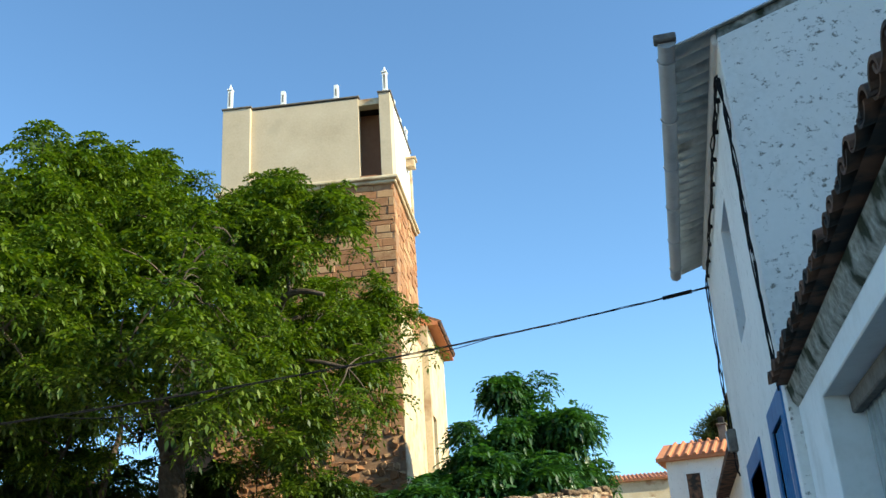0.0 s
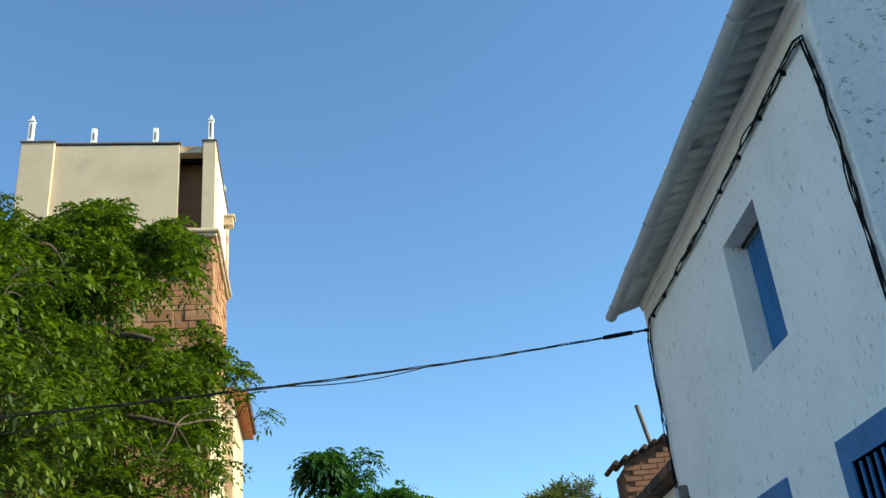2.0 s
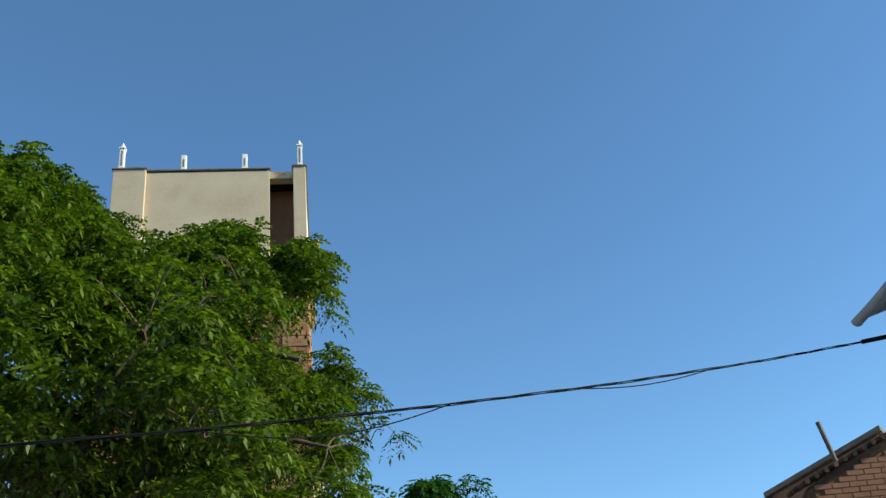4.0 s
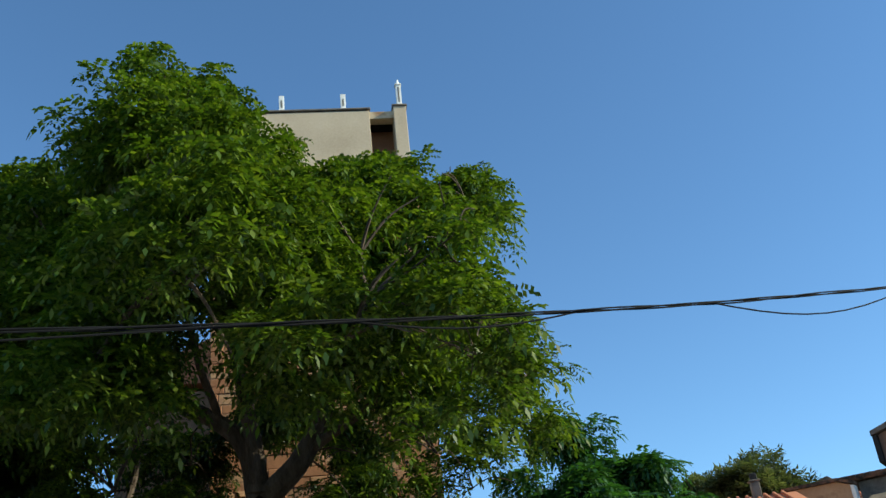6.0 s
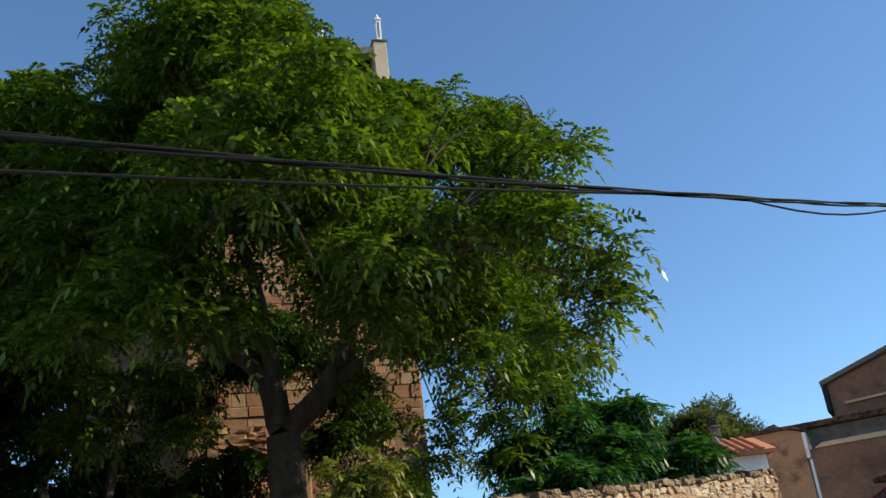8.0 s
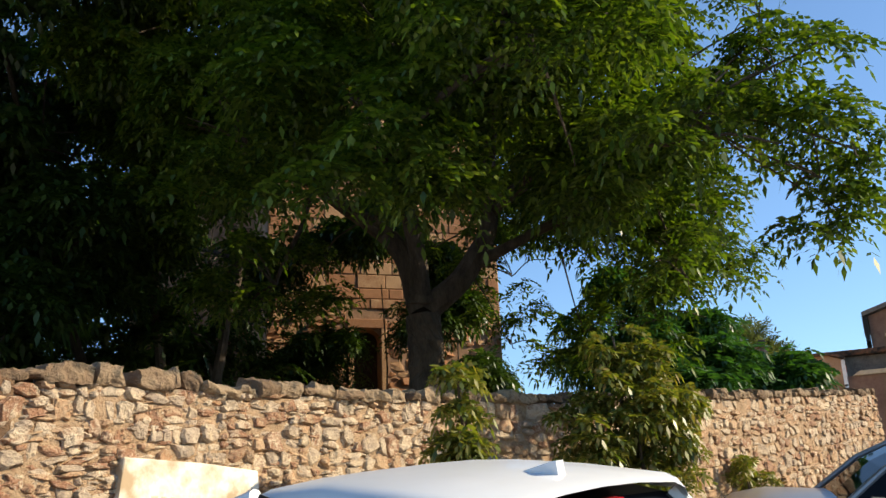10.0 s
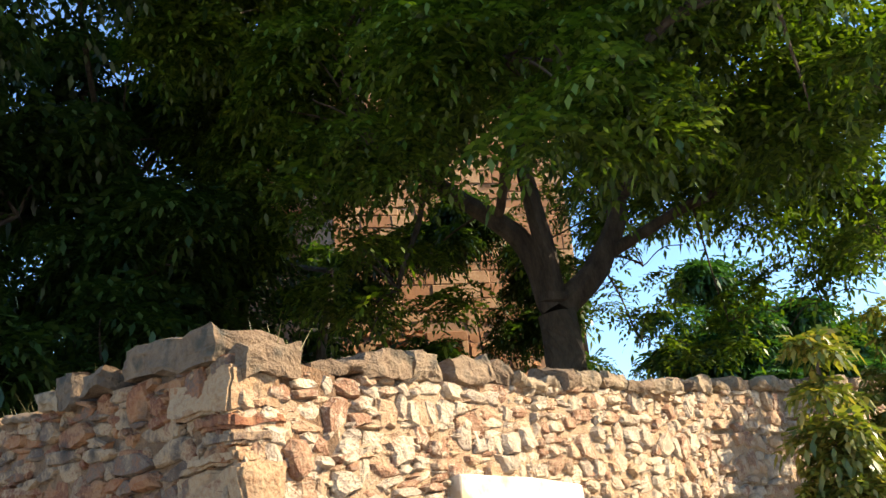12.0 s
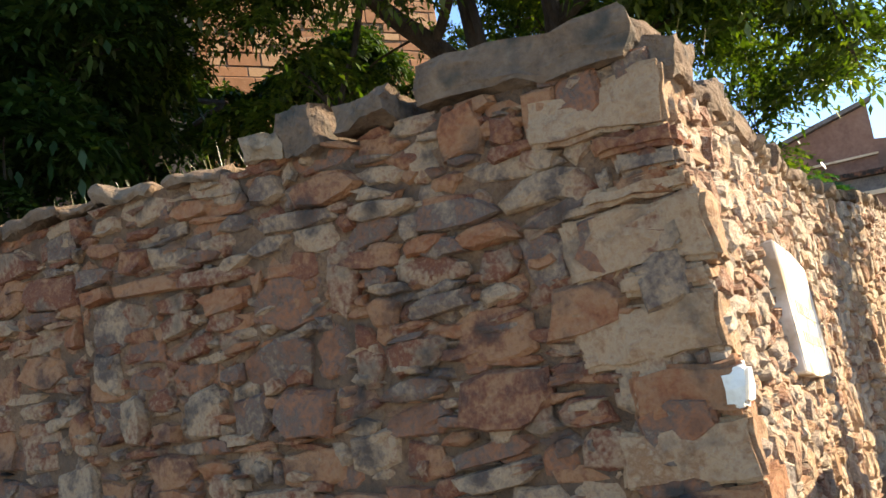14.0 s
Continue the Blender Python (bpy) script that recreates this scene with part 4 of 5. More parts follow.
def build_annex():
    o0, o1, oz = 3.4, 6.62, 2.64
    part("wall", boxes((AX, -8.0, -0.3, AX + 0.4, o0, ATOP), (AX, o1, -0.3, AX + 0.4, HY0 - 0.032, ATOP), (AX, o0, oz, AX + 0.4, o1, ATOP), bevel=0.006), M_CLEAN, annex, "white limewashed garage wall")
    part("inner", boxes((AX + 0.42, -8.0, -0.3, 6.5, HY0 - 0.04, ATOP - 0.05)), M_PLASTER, annex)
    shut = part("shutter", boxes((AX + 0.22, o0, -0.2, AX + 0.24, o1, oz)), M_SHUTTER, annex, "grey-green ribbed metal garage door")
    n = 30
    for k in range(n):
        y = o0 + (k + 0.5) * (o1 - o0) / n
        part("rib", boxes((AX + 0.19, y - 0.03, -0.1, AX + 0.218, y + 0.03, oz - 0.03), bevel=0.01), M_SHUTTER, shut)
    part("head_rail", boxes((AX + 0.13, o0, oz - 0.10, AX + 0.188, o1, oz - 0.002), bevel=0.008), M_COPING, shut)
    # mortar bed under the eave, then the tiles
    bm = bmesh.new()
    prism(bm, [(AX - 0.002, ATOP - 0.09), (AX - 0.03, ATOP - 0.05), (AX - 0.05, ATOP + 0.04), (AX + 0.4, ATOP + 0.14), (AX + 0.4, ATOP + 0.002), (AX - 0.002, ATOP + 0.002)], 1, -8, HY0 - 0.034)
    part("eave_bed", bm, M_BED, annex, "stained mortar bed under the tiles")
    bm = bmesh.new()
    prism(bm, [(AX - 0.11, ATOP + 0.055), (6.6, ATOP + 1.5), (6.6, ATOP + 1.45), (AX + 0.1, ATOP + 0.06)], 1, -8, HY0 - 0.034)
    part("roof_deck", bm, M_TILE, annex)
    pitch, r = 0.16, 0.068
    count = int((HY0 - 0.12 + 5.0) / pitch)
    for k in range(count):
        y = HY0 - 0.14 - k * pitch
        rng = random.Random(k)
        for layer in (0, 1):
            up = layer == 0
            verts, faces = [], []
            yy = y - (pitch / 2 if not up else 0)
            for i, x in enumerate((AX - 0.13 - rng.uniform(0, 0.03), AX + 0.35)):
                rr = r * (1.0 if i == 0 else 0.82)
                z = ATOP + (0.10 if up else 0.085) + (x - AX) * 0.27
                for t in (0, 0.014):
                    for s in range(9):
                        a = math.pi * s / 8
                        verts.append((x, yy + (rr - t) * math.cos(a), z + (rr - t) * math.sin(a) * (1 if up else -0.75) + (0.0 if up else 0.05)))
            for s in range(8):
                faces += [(s, s + 1, 18 + s + 1, 18 + s), (9 + s, 27 + s, 28 + s, 10 + s), (s, 9 + s, 10 + s, s + 1), (18 + s, 19 + s, 28 + s, 27 + s)]
            faces += [(0, 18, 27, 9), (8, 17, 35, 26)]
            link_mesh("roof_tile", verts, faces, M_TILE, annex)


build_annex()

# an unseen taller house, added behind the garage to keep sun off the gable
backing = thing("gable_shading_house", "unseen tall plain limewashed house added behind the garage to shade the gable", "house", kind="structure")
part("walls", boxes((6.62, -14, -0.5, 12, HY0 - 0.3, 9.2)), M_PLASTER, backing)
bm = bmesh.new()
prism(bm, [(6.4, 9.2), (12.2, 9.2), (9.3, 10.6)], 1, -14.2, HY0 - 0.2)
part("roof", bm, M_TILE_RED, backing)


# ---------------------------------------------------------------- trees
def limb(bm, points, r0, r1, sides=8):
    n = len(points)
    fine = []
    pts = [Vector(p) for p in points]
    for i in range(n - 1):
        p0, p1, p2, p3 = pts[max(i - 1, 0)], pts[i], pts[i + 1], pts[min(i + 2, n - 1)]
        for k in range(5):
            t = k / 5
            fine.append(0.5 * ((2 * p1) + (p2 - p0) * t + (2 * p0 - 5 * p1 + 4 * p2 - p3) * t * t + (3 * p1 - p0 - 3 * p2 + p3) * t ** 3))
    fine.append(pts[-1])
    m = len(fine)
    for i in range(1, m - 1):
        fine[i] = fine[i] + 0.05 * Vector((noise.noise(fine[i] * 1.3), noise.noise(fine[i] * 1.3 + Vector((7, 0, 0))), 0))
    return tube(bm, fine, [r0 + (r1 - r0) * i / (m - 1) for i in range(m)], sides)


def leaf_mesh(lumps, count, seed, mat, name, parent, length=0.36, leaflet=0.105, width=0.052, pairs=5, droop=0.55, label="", hollow=0.25, tuft=13, sprays=9):
    """Many drooping compound leaves round the ends of the limbs, more of them towards the outside."""
    rng = np.random.default_rng(seed)
    # every lump breaks up into hanging sprays with gaps between them
    L = np.array([(*q, 1.0)[:5] for q in lumps], float)      # a fifth number thins the leaves of a lump
    thin = L[:, 4]
    if sprays:
        k = np.repeat(np.arange(len(L)), np.maximum(3, np.round(sprays * L[:, 3] ** 1.4).astype(int)))
        v = rng.normal(size=(len(k), 3))
        v /= np.linalg.norm(v, axis=1)[:, None]
        v[:, 2] = np.abs(v[:, 2]) * np.where(rng.random(len(k)) < 0.7, 1, -0.8)
        size_of = rng.uniform(0.16, 0.46, len(k)) * np.minimum(1.3, L[k, 3])
        L = np.column_stack([L[k, :3] + v * (L[k, 3] * rng.uniform(0.45, 1.06, len(k)))[:, None], size_of])
        thin = thin[k]
    vol = L[:, 3] ** 2 * thin * rng.lognormal(0, 0.5, len(L))
    tips = max(8, count // tuft)
    which = rng.choice(len(L), tips, p=vol / vol.sum())
    d = rng.normal(size=(tips, 3))
    d /= np.linalg.norm(d, axis=1)[:, None]
    rad = L[which, 3] * (hollow + (1.10 - hollow) * rng.random(tips) ** 0.5)
    tip_at = L[which, :3] + d * rad[:, None] * np.array([1.15, 1.15, 0.7])
    # each twig end carries one whorl of leaves that arches outwards and hangs, like a small umbrella
    mine = np.arange(count) % tips
    turn = rng.uniform(0, 6.28, tips)[mine] + 2.4 * (np.arange(count) // tips) + rng.normal(scale=0.25, size=count)
    base = tip_at[mine] + rng.normal(scale=length * 0.13, size=(count, 3))
    way = np.stack([np.cos(turn), np.sin(turn), rng.normal(0.12, 0.28, count)], 1) + d[mine] * np.array([0.7, 0.7, 0.35])
    way /= np.linalg.norm(way, axis=1)[:, None]
    side = np.cross(way, np.array([0, 0, 1.0]) + rng.normal(scale=0.25, size=(count, 3)))
    side /= np.linalg.norm(side, axis=1)[:, None]
    size = rng.uniform(0.65, 1.25, count)
    sag = np.array([0, 0, -1.0]) * (droop * length * size * rng.uniform(0.7, 1.5, count))[:, None]
    quads = []
    for k in range(pairs):
        f = (k + 0.7) / pairs
        root = base + way * (length * f * size)[:, None] + sag * f * f
        for s in (-1, 1):
            out = side * s + way * 0.45 + np.array([0, 0, -0.42 if droop > 0 else -0.1]) + rng.normal(scale=0.14, size=(count, 3))
            out /= np.linalg.norm(out, axis=1)[:, None]
            ln = (leaflet * size * (1.0 - 0.25 * abs(f - 0.5)))[:, None]
            wide = way * (width * size / 2)[:, None]
            quads.append(np.stack([root, root + out * ln * 0.45 + wide, root + out * ln, root + out * ln * 0.45 - wide], 1))
    tip = base + way * (length * size)[:, None] + sag
    wide = side * (width * size / 2)[:, None]
    end = way * 0.6 + sag / (length * max(0.3, abs(droop)))
    quads.append(np.stack([tip, tip + end * leaflet * 0.4 + wide, tip + end * leaflet, tip + end * leaflet * 0.4 - wide], 1))
    verts = np.concatenate(quads, 0).reshape(-1, 3)
    n = len(verts) // 4
    me = bpy.data.meshes.new(name)
    me.vertices.add(len(verts))
    me.vertices.foreach_set("co", verts.astype(np.float32).ravel())
    me.loops.add(n * 4)
    me.loops.foreach_set("vertex_index", np.arange(n * 4, dtype=np.int32))
    me.polygons.add(n)
    me.polygons.foreach_set("loop_start", np.arange(0, n * 4, 4, dtype=np.int32))
    me.update(calc_edges=True)
    me.materials.append(mat)
    ob = new(name, me)
    ob.parent = parent
    return tagged(ob, label, kind="stuff") if label else tagged(ob, kind="stuff")


def twigs(parent, hubs, lumps, seed, thick=0.03, each=4):
    """Thin branches from the limb ends out into the leaves."""
    rng = random.Random(seed)
    for x, y, z, rad in (q[:4] for q in lumps):
        bm = bmesh.new()
        r = thick * (1.0 if rad > 0.95 else 0.35)
        hub = min(hubs, key=lambda h: (Vector(h) - Vector((x, y, z))).length)
        c = Vector((x, y, z))
        limb(bm, [hub, Vector(hub).lerp(c, 0.5) + Vector((rng.uniform(-.1, .1), rng.uniform(-.1, .1), rng.uniform(0, .15))), c], r * 1.8, r, 6)
        for _ in range(each):
            e = c + Vector((rng.uniform(-1, 1), rng.uniform(-1, 1), rng.uniform(-0.5, 0.9))).normalized() * rad * 0.85
            limb(bm, [c, c.lerp(e, 0.5) + Vector((0, 0, 0.12)), e], r, 0.008, 5)
        part("branch", bm, M_BARK, parent)


def build_big_tree():
    tree = thing("tree", "tall spreading tree with feathery drooping green foliage behind the wall", "tree")
    g = ground_z(-9.7, 20.3)
    bm = bmesh.new()
    limb(bm, [(-9.62, 20.3, g - 0.2), (-9.66, 20.3, 3.4), (-9.64, 20.3, 4.6), (-9.67, 20.26, 5.5)], 0.34, 0.27, 12)
    part("trunk", bm, M_BARK, tree, "dark rough trunk that forks low")
    limbs = [
        ([(-9.72, 20.26, 5.3), (-10.03, 20.3, 6.3), (-10.6, 20.2, 6.8), (-11.4, 19.9, 7.3), (-12.8, 19.2, 8.6)], 0.20, 0.08),
        ([(-9.6, 20.26, 5.3), (-8.95, 20.2, 5.95), (-8.55, 20.2, 6.8), (-8.45, 20.2, 8.2), (-8.2, 20.6, 9.8)], 0.22, 0.07),
        ([(-9.7, 20.2, 5.5), (-9.9, 20.0, 7.0), (-10.3, 19.8, 9.0), (-10.8, 20.3, 11.8)], 0.17, 0.05),
        ([(-8.5, 20.2, 7.0), (-7.2, 19.6, 7.9), (-6.4, 18.8, 8.2), (-5.6, 18.6, 8.0)], 0.13, 0.04),
        ([(-8.9, 20.2, 6.0), (-7.6, 19.7, 6.6), (-6.3, 19.0, 6.8), (-5.2, 18.8, 6.5)], 0.10, 0.03),
        ([(-10.4, 20.2, 6.7), (-10.4, 18.6, 7.4), (-10.2, 17.0, 7.8), (-9.6, 15.0, 7.4), (-9.3, 14.0, 6.8)], 0.075, 0.02),
        ([(-11.4, 19.9, 7.3), (-12.6, 19.3, 7.6), (-13.4, 19.4, 8.4)], 0.11, 0.04),
        ([(-8.5, 20.2, 6.9), (-7.8, 18.6, 7.4), (-7.4, 16.6, 7.2), (-7.4, 15.0, 6.4)], 0.07, 0.02)]
    hubs = []
    for pts, r0, r1 in limbs:
        bm = bmesh.new()
        limb(bm, pts, r0, r1, 9)
        part("limb", bm, M_BARK, tree)
        hubs += pts[1:]
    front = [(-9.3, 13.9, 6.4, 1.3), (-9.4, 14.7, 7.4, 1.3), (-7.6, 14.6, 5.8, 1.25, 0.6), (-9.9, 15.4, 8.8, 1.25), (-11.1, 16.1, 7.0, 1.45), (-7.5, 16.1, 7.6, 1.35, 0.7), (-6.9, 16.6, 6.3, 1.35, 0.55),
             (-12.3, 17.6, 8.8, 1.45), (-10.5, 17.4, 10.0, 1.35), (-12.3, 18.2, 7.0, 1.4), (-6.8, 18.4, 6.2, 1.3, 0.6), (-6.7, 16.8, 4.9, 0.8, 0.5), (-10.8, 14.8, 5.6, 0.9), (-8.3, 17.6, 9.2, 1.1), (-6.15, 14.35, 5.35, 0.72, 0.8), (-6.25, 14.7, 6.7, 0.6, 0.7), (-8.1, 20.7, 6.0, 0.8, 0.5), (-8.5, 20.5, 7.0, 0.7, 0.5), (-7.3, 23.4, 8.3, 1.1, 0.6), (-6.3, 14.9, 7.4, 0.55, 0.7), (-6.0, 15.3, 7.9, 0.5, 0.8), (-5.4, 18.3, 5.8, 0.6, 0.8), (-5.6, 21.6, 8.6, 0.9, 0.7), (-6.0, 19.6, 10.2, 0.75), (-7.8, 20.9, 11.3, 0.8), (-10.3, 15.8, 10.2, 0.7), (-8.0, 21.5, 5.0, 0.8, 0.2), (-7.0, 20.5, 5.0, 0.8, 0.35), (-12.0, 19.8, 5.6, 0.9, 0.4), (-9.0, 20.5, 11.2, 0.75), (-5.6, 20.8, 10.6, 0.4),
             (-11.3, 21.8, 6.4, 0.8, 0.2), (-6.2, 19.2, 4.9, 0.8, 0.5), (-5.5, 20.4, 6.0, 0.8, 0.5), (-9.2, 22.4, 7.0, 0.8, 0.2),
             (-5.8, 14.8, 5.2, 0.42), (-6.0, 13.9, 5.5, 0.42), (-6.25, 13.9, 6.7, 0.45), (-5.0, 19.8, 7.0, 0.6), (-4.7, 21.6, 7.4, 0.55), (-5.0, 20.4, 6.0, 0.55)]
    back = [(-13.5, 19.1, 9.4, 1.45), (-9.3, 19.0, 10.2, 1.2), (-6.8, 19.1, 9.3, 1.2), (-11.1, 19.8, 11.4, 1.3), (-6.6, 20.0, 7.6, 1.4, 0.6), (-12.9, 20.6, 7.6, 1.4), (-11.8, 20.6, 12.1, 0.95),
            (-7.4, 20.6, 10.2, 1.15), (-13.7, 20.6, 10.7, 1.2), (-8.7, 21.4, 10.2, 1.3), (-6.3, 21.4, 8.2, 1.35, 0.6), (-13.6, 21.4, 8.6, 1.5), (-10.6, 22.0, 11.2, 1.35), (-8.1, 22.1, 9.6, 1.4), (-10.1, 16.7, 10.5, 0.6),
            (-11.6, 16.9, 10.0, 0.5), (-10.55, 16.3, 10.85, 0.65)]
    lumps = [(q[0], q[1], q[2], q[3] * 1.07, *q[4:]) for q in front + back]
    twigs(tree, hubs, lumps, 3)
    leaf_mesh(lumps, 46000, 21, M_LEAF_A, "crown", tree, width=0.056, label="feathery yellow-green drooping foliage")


def build_left_tree():
    tree = thing("tree", "dark dense multi-stemmed tree behind the wall's return", "tree")
    stems = [[(-13.8, 22.6, 1.3), (-13.9, 22.5, 4.0), (-14.3, 22.2, 7.0)], [(-14.2, 22.6, 1.3), (-15.0, 22.3, 4.2), (-16.2, 21.8, 7.4)],
             [(-13.5, 22.7, 1.3), (-13.1, 22.9, 4.6), (-12.7, 23.2, 7.0)], [(-14.8, 21.8, 1.2), (-16.4, 21.0, 3.8), (-18.2, 20.2, 6.2)]]
    hubs = []
    for pts in stems:
        bm = bmesh.new()
        limb(bm, pts, 0.16, 0.05, 8)
        part("stem", bm, M_BARK, tree)
        hubs += pts[1:]
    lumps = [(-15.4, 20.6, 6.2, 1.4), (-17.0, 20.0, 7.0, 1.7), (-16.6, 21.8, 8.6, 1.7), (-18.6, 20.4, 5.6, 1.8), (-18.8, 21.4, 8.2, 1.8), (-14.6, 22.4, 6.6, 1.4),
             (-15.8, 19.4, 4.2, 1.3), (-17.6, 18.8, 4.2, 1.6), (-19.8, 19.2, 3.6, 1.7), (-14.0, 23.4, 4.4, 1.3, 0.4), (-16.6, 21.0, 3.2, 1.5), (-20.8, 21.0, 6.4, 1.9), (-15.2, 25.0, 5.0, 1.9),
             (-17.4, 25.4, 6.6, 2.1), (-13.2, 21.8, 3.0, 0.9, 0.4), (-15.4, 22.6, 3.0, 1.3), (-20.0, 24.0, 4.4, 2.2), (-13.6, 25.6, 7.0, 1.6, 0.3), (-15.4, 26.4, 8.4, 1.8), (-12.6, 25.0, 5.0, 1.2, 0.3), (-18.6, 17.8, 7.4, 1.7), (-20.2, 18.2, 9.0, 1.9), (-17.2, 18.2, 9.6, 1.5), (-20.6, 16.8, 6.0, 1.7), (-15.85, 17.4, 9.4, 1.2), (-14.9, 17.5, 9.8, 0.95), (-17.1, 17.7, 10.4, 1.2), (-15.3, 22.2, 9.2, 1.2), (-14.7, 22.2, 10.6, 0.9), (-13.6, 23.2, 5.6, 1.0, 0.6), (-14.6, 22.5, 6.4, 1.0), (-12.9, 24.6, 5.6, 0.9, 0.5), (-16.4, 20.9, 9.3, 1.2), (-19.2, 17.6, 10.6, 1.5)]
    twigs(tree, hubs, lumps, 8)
    # the big tree's shade on this crown is painted into M_LEAF_C
    leaf_mesh(lumps, 42000, 22, M_LEAF_C, "crown", tree, leaflet=0.15, width=0.075, pairs=4, label="green foliage painted dark for shade")


def build_yard_saplings():
    """Slender saplings that screen the foot of the tower."""
    for k, (x, y, lumps) in enumerate(((-11.6, 25.2, [(-12.0, 25.4, 4.4, 0.9), (-11.3, 25.0, 5.8, 0.9), (-11.9, 25.2, 7.2, 0.9), (-10.8, 25.2, 3.4, 0.8), (-11.0, 24.9, 5.0, 0.8), (-10.4, 25.0, 8.6, 0.9)]),
                                       (-8.3, 25.4, [(-8.6, 25.4, 3.8, 0.8), (-7.9, 25.6, 5.2, 0.8), (-8.5, 25.2, 7.0, 0.9), (-7.4, 25.2, 3.4, 0.7), (-8.6, 24.9, 6.0, 0.8), (-7.6, 25.0, 8.4, 0.8)]),
                                       (-9.9, 25.0, [(-9.9, 25.0, 3.4, 0.7), (-9.7, 25.2, 8.2, 0.8)]))):
        tree = thing("sapling", "slender sapling at the foot of the tower, leaves darkened for shade", "tree", group="saplings by the tower")
        bm = bmesh.new()
        limb(bm, [(x, y, ground_z(x, y) - 0.2), (x + 0.1, y, 4.0), (x, y, 7.0)], 0.035, 0.012, 7)
        part("trunk", bm, M_BARK, tree)
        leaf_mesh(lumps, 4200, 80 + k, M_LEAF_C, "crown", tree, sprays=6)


build_yard_saplings()


def build_small_tree():
    tree = thing("tree", "smaller round-headed bluish-green tree beside the church", "tree")
    g = ground_z(-3.3, 28.0)
    bm = bmesh.new()
    limb(bm, [(-3.3, 28, g - 0.2), (-3.25, 28, g + 1.4), (-3.3, 27.9, 5.4)], 0.17, 0.10, 9)
    part("trunk", bm, M_BARK, tree)
    hubs = [(-3.3, 27.9, 5.0), (-3.3, 27.9, 5.8)]
    lumps = [(-3.2, 27.8, 7.55, 0.8), (-4.2, 27.7, 6.5, 0.9), (-2.3, 27.8, 6.5, 0.95), (-3.4, 27.0, 5.8, 1.0), (-4.5, 28.2, 5.4, 0.85), (-2.1, 28.1, 5.3, 0.8), (-3.2, 28.6, 6.4, 1.0), (-3.4, 27.4, 4.6, 1.0), (-2.2, 27.6, 4.5, 0.7)]
    twigs(tree, hubs, lumps, 12, 0.025)
    leaf_mesh(lumps, 6500, 23, M_LEAF_B, "crown", tree, length=0.46, leaflet=0.18, width=0.07, pairs=4, droop=0.6, label="glossy blue-green foliage")
    shrub = thing("shrub", "dark broad shrub behind the churchyard wall", "shrub")
    lumps = [(-2.4, 23.6, 4.0, 1.0), (-3.6, 23.0, 4.1, 1.1), (-4.6, 22.4, 3.9, 1.0), (-1.9, 24.4, 4.2, 0.8), (-2.8, 24.4, 4.7, 0.7)]
    g = ground_z(-3.2, 23.4)
    bm = bmesh.new()
    for x, y, z, r in lumps:
        limb(bm, [(-3.2, 23.3, g - 0.1), ((x - 3.2) / 2, (y + 23.3) / 2, (g + z) / 2), (x, y, z)], 0.07, 0.02, 6)
    part("stem", bm, M_BARK, shrub)
    leaf_mesh(lumps, 8500, 24, M_LEAF_B, "leaves", shrub, length=0.40, leaflet=0.16, width=0.06, label="dark glossy leaves")


build_big_tree()
build_left_tree()
build_small_tree()


def build_wall_shrubs():
    def bush(x, y, lumps, count, seed, label):
        sh = thing("shrub", label, "shrub")
        g = ground_z(x, y)
        bm = bmesh.new()
        for q in lumps:
            limb(bm, [(x, y, g - 0.05), ((x + q[0]) / 2 + 0.05, (y + q[1]) / 2, (g + q[2]) / 2), q[:3]], 0.03, 0.01, 6)
        part("stem", bm, M_BARK, sh)
        leaf_mesh(lumps, count, seed, M_LEAF_D, "leaves", sh, length=0.13, leaflet=0.07, width=0.034, pairs=3, droop=0.4, hollow=0.2, sprays=0, label="narrow olive and yellowish leaves")

    bush(-8.75, 13.95, [(-8.9, 13.95, 3.05, 0.26), (-8.5, 14.1, 3.3, 0.28), (-9.1, 13.85, 2.5, 0.26), (-8.35, 14.2, 2.6, 0.30), (-8.75, 14.0, 3.55, 0.2), (-8.2, 14.25, 2.95, 0.24), (-8.75, 13.95, 2.1, 0.30), (-8.6, 13.9, 2.9, 0.34), (-9.0, 13.9, 2.75, 0.3), (-8.4, 14.1, 2.25, 0.3)], 3600, 41,
         "leafy olive-green shrub growing at the foot of the wall")
    bush(-10.5, 12.45, [(-10.52, 12.45, 2.95, 0.10), (-10.47, 12.5, 2.68, 0.11), (-10.52, 12.43, 2.42, 0.13), (-10.48, 12.47, 2.15, 0.16), (-10.55, 12.45, 1.9, 0.2)], 1100, 42, "slim yellow-green shrub against the rubble wall")
    bush(-5.9, 17.5, [(-5.9, 17.5, 2.5, 0.2), (-5.6, 17.7, 2.35, 0.18)], 300, 43, "low green shrub at the foot of the wall")


build_wall_shrubs()


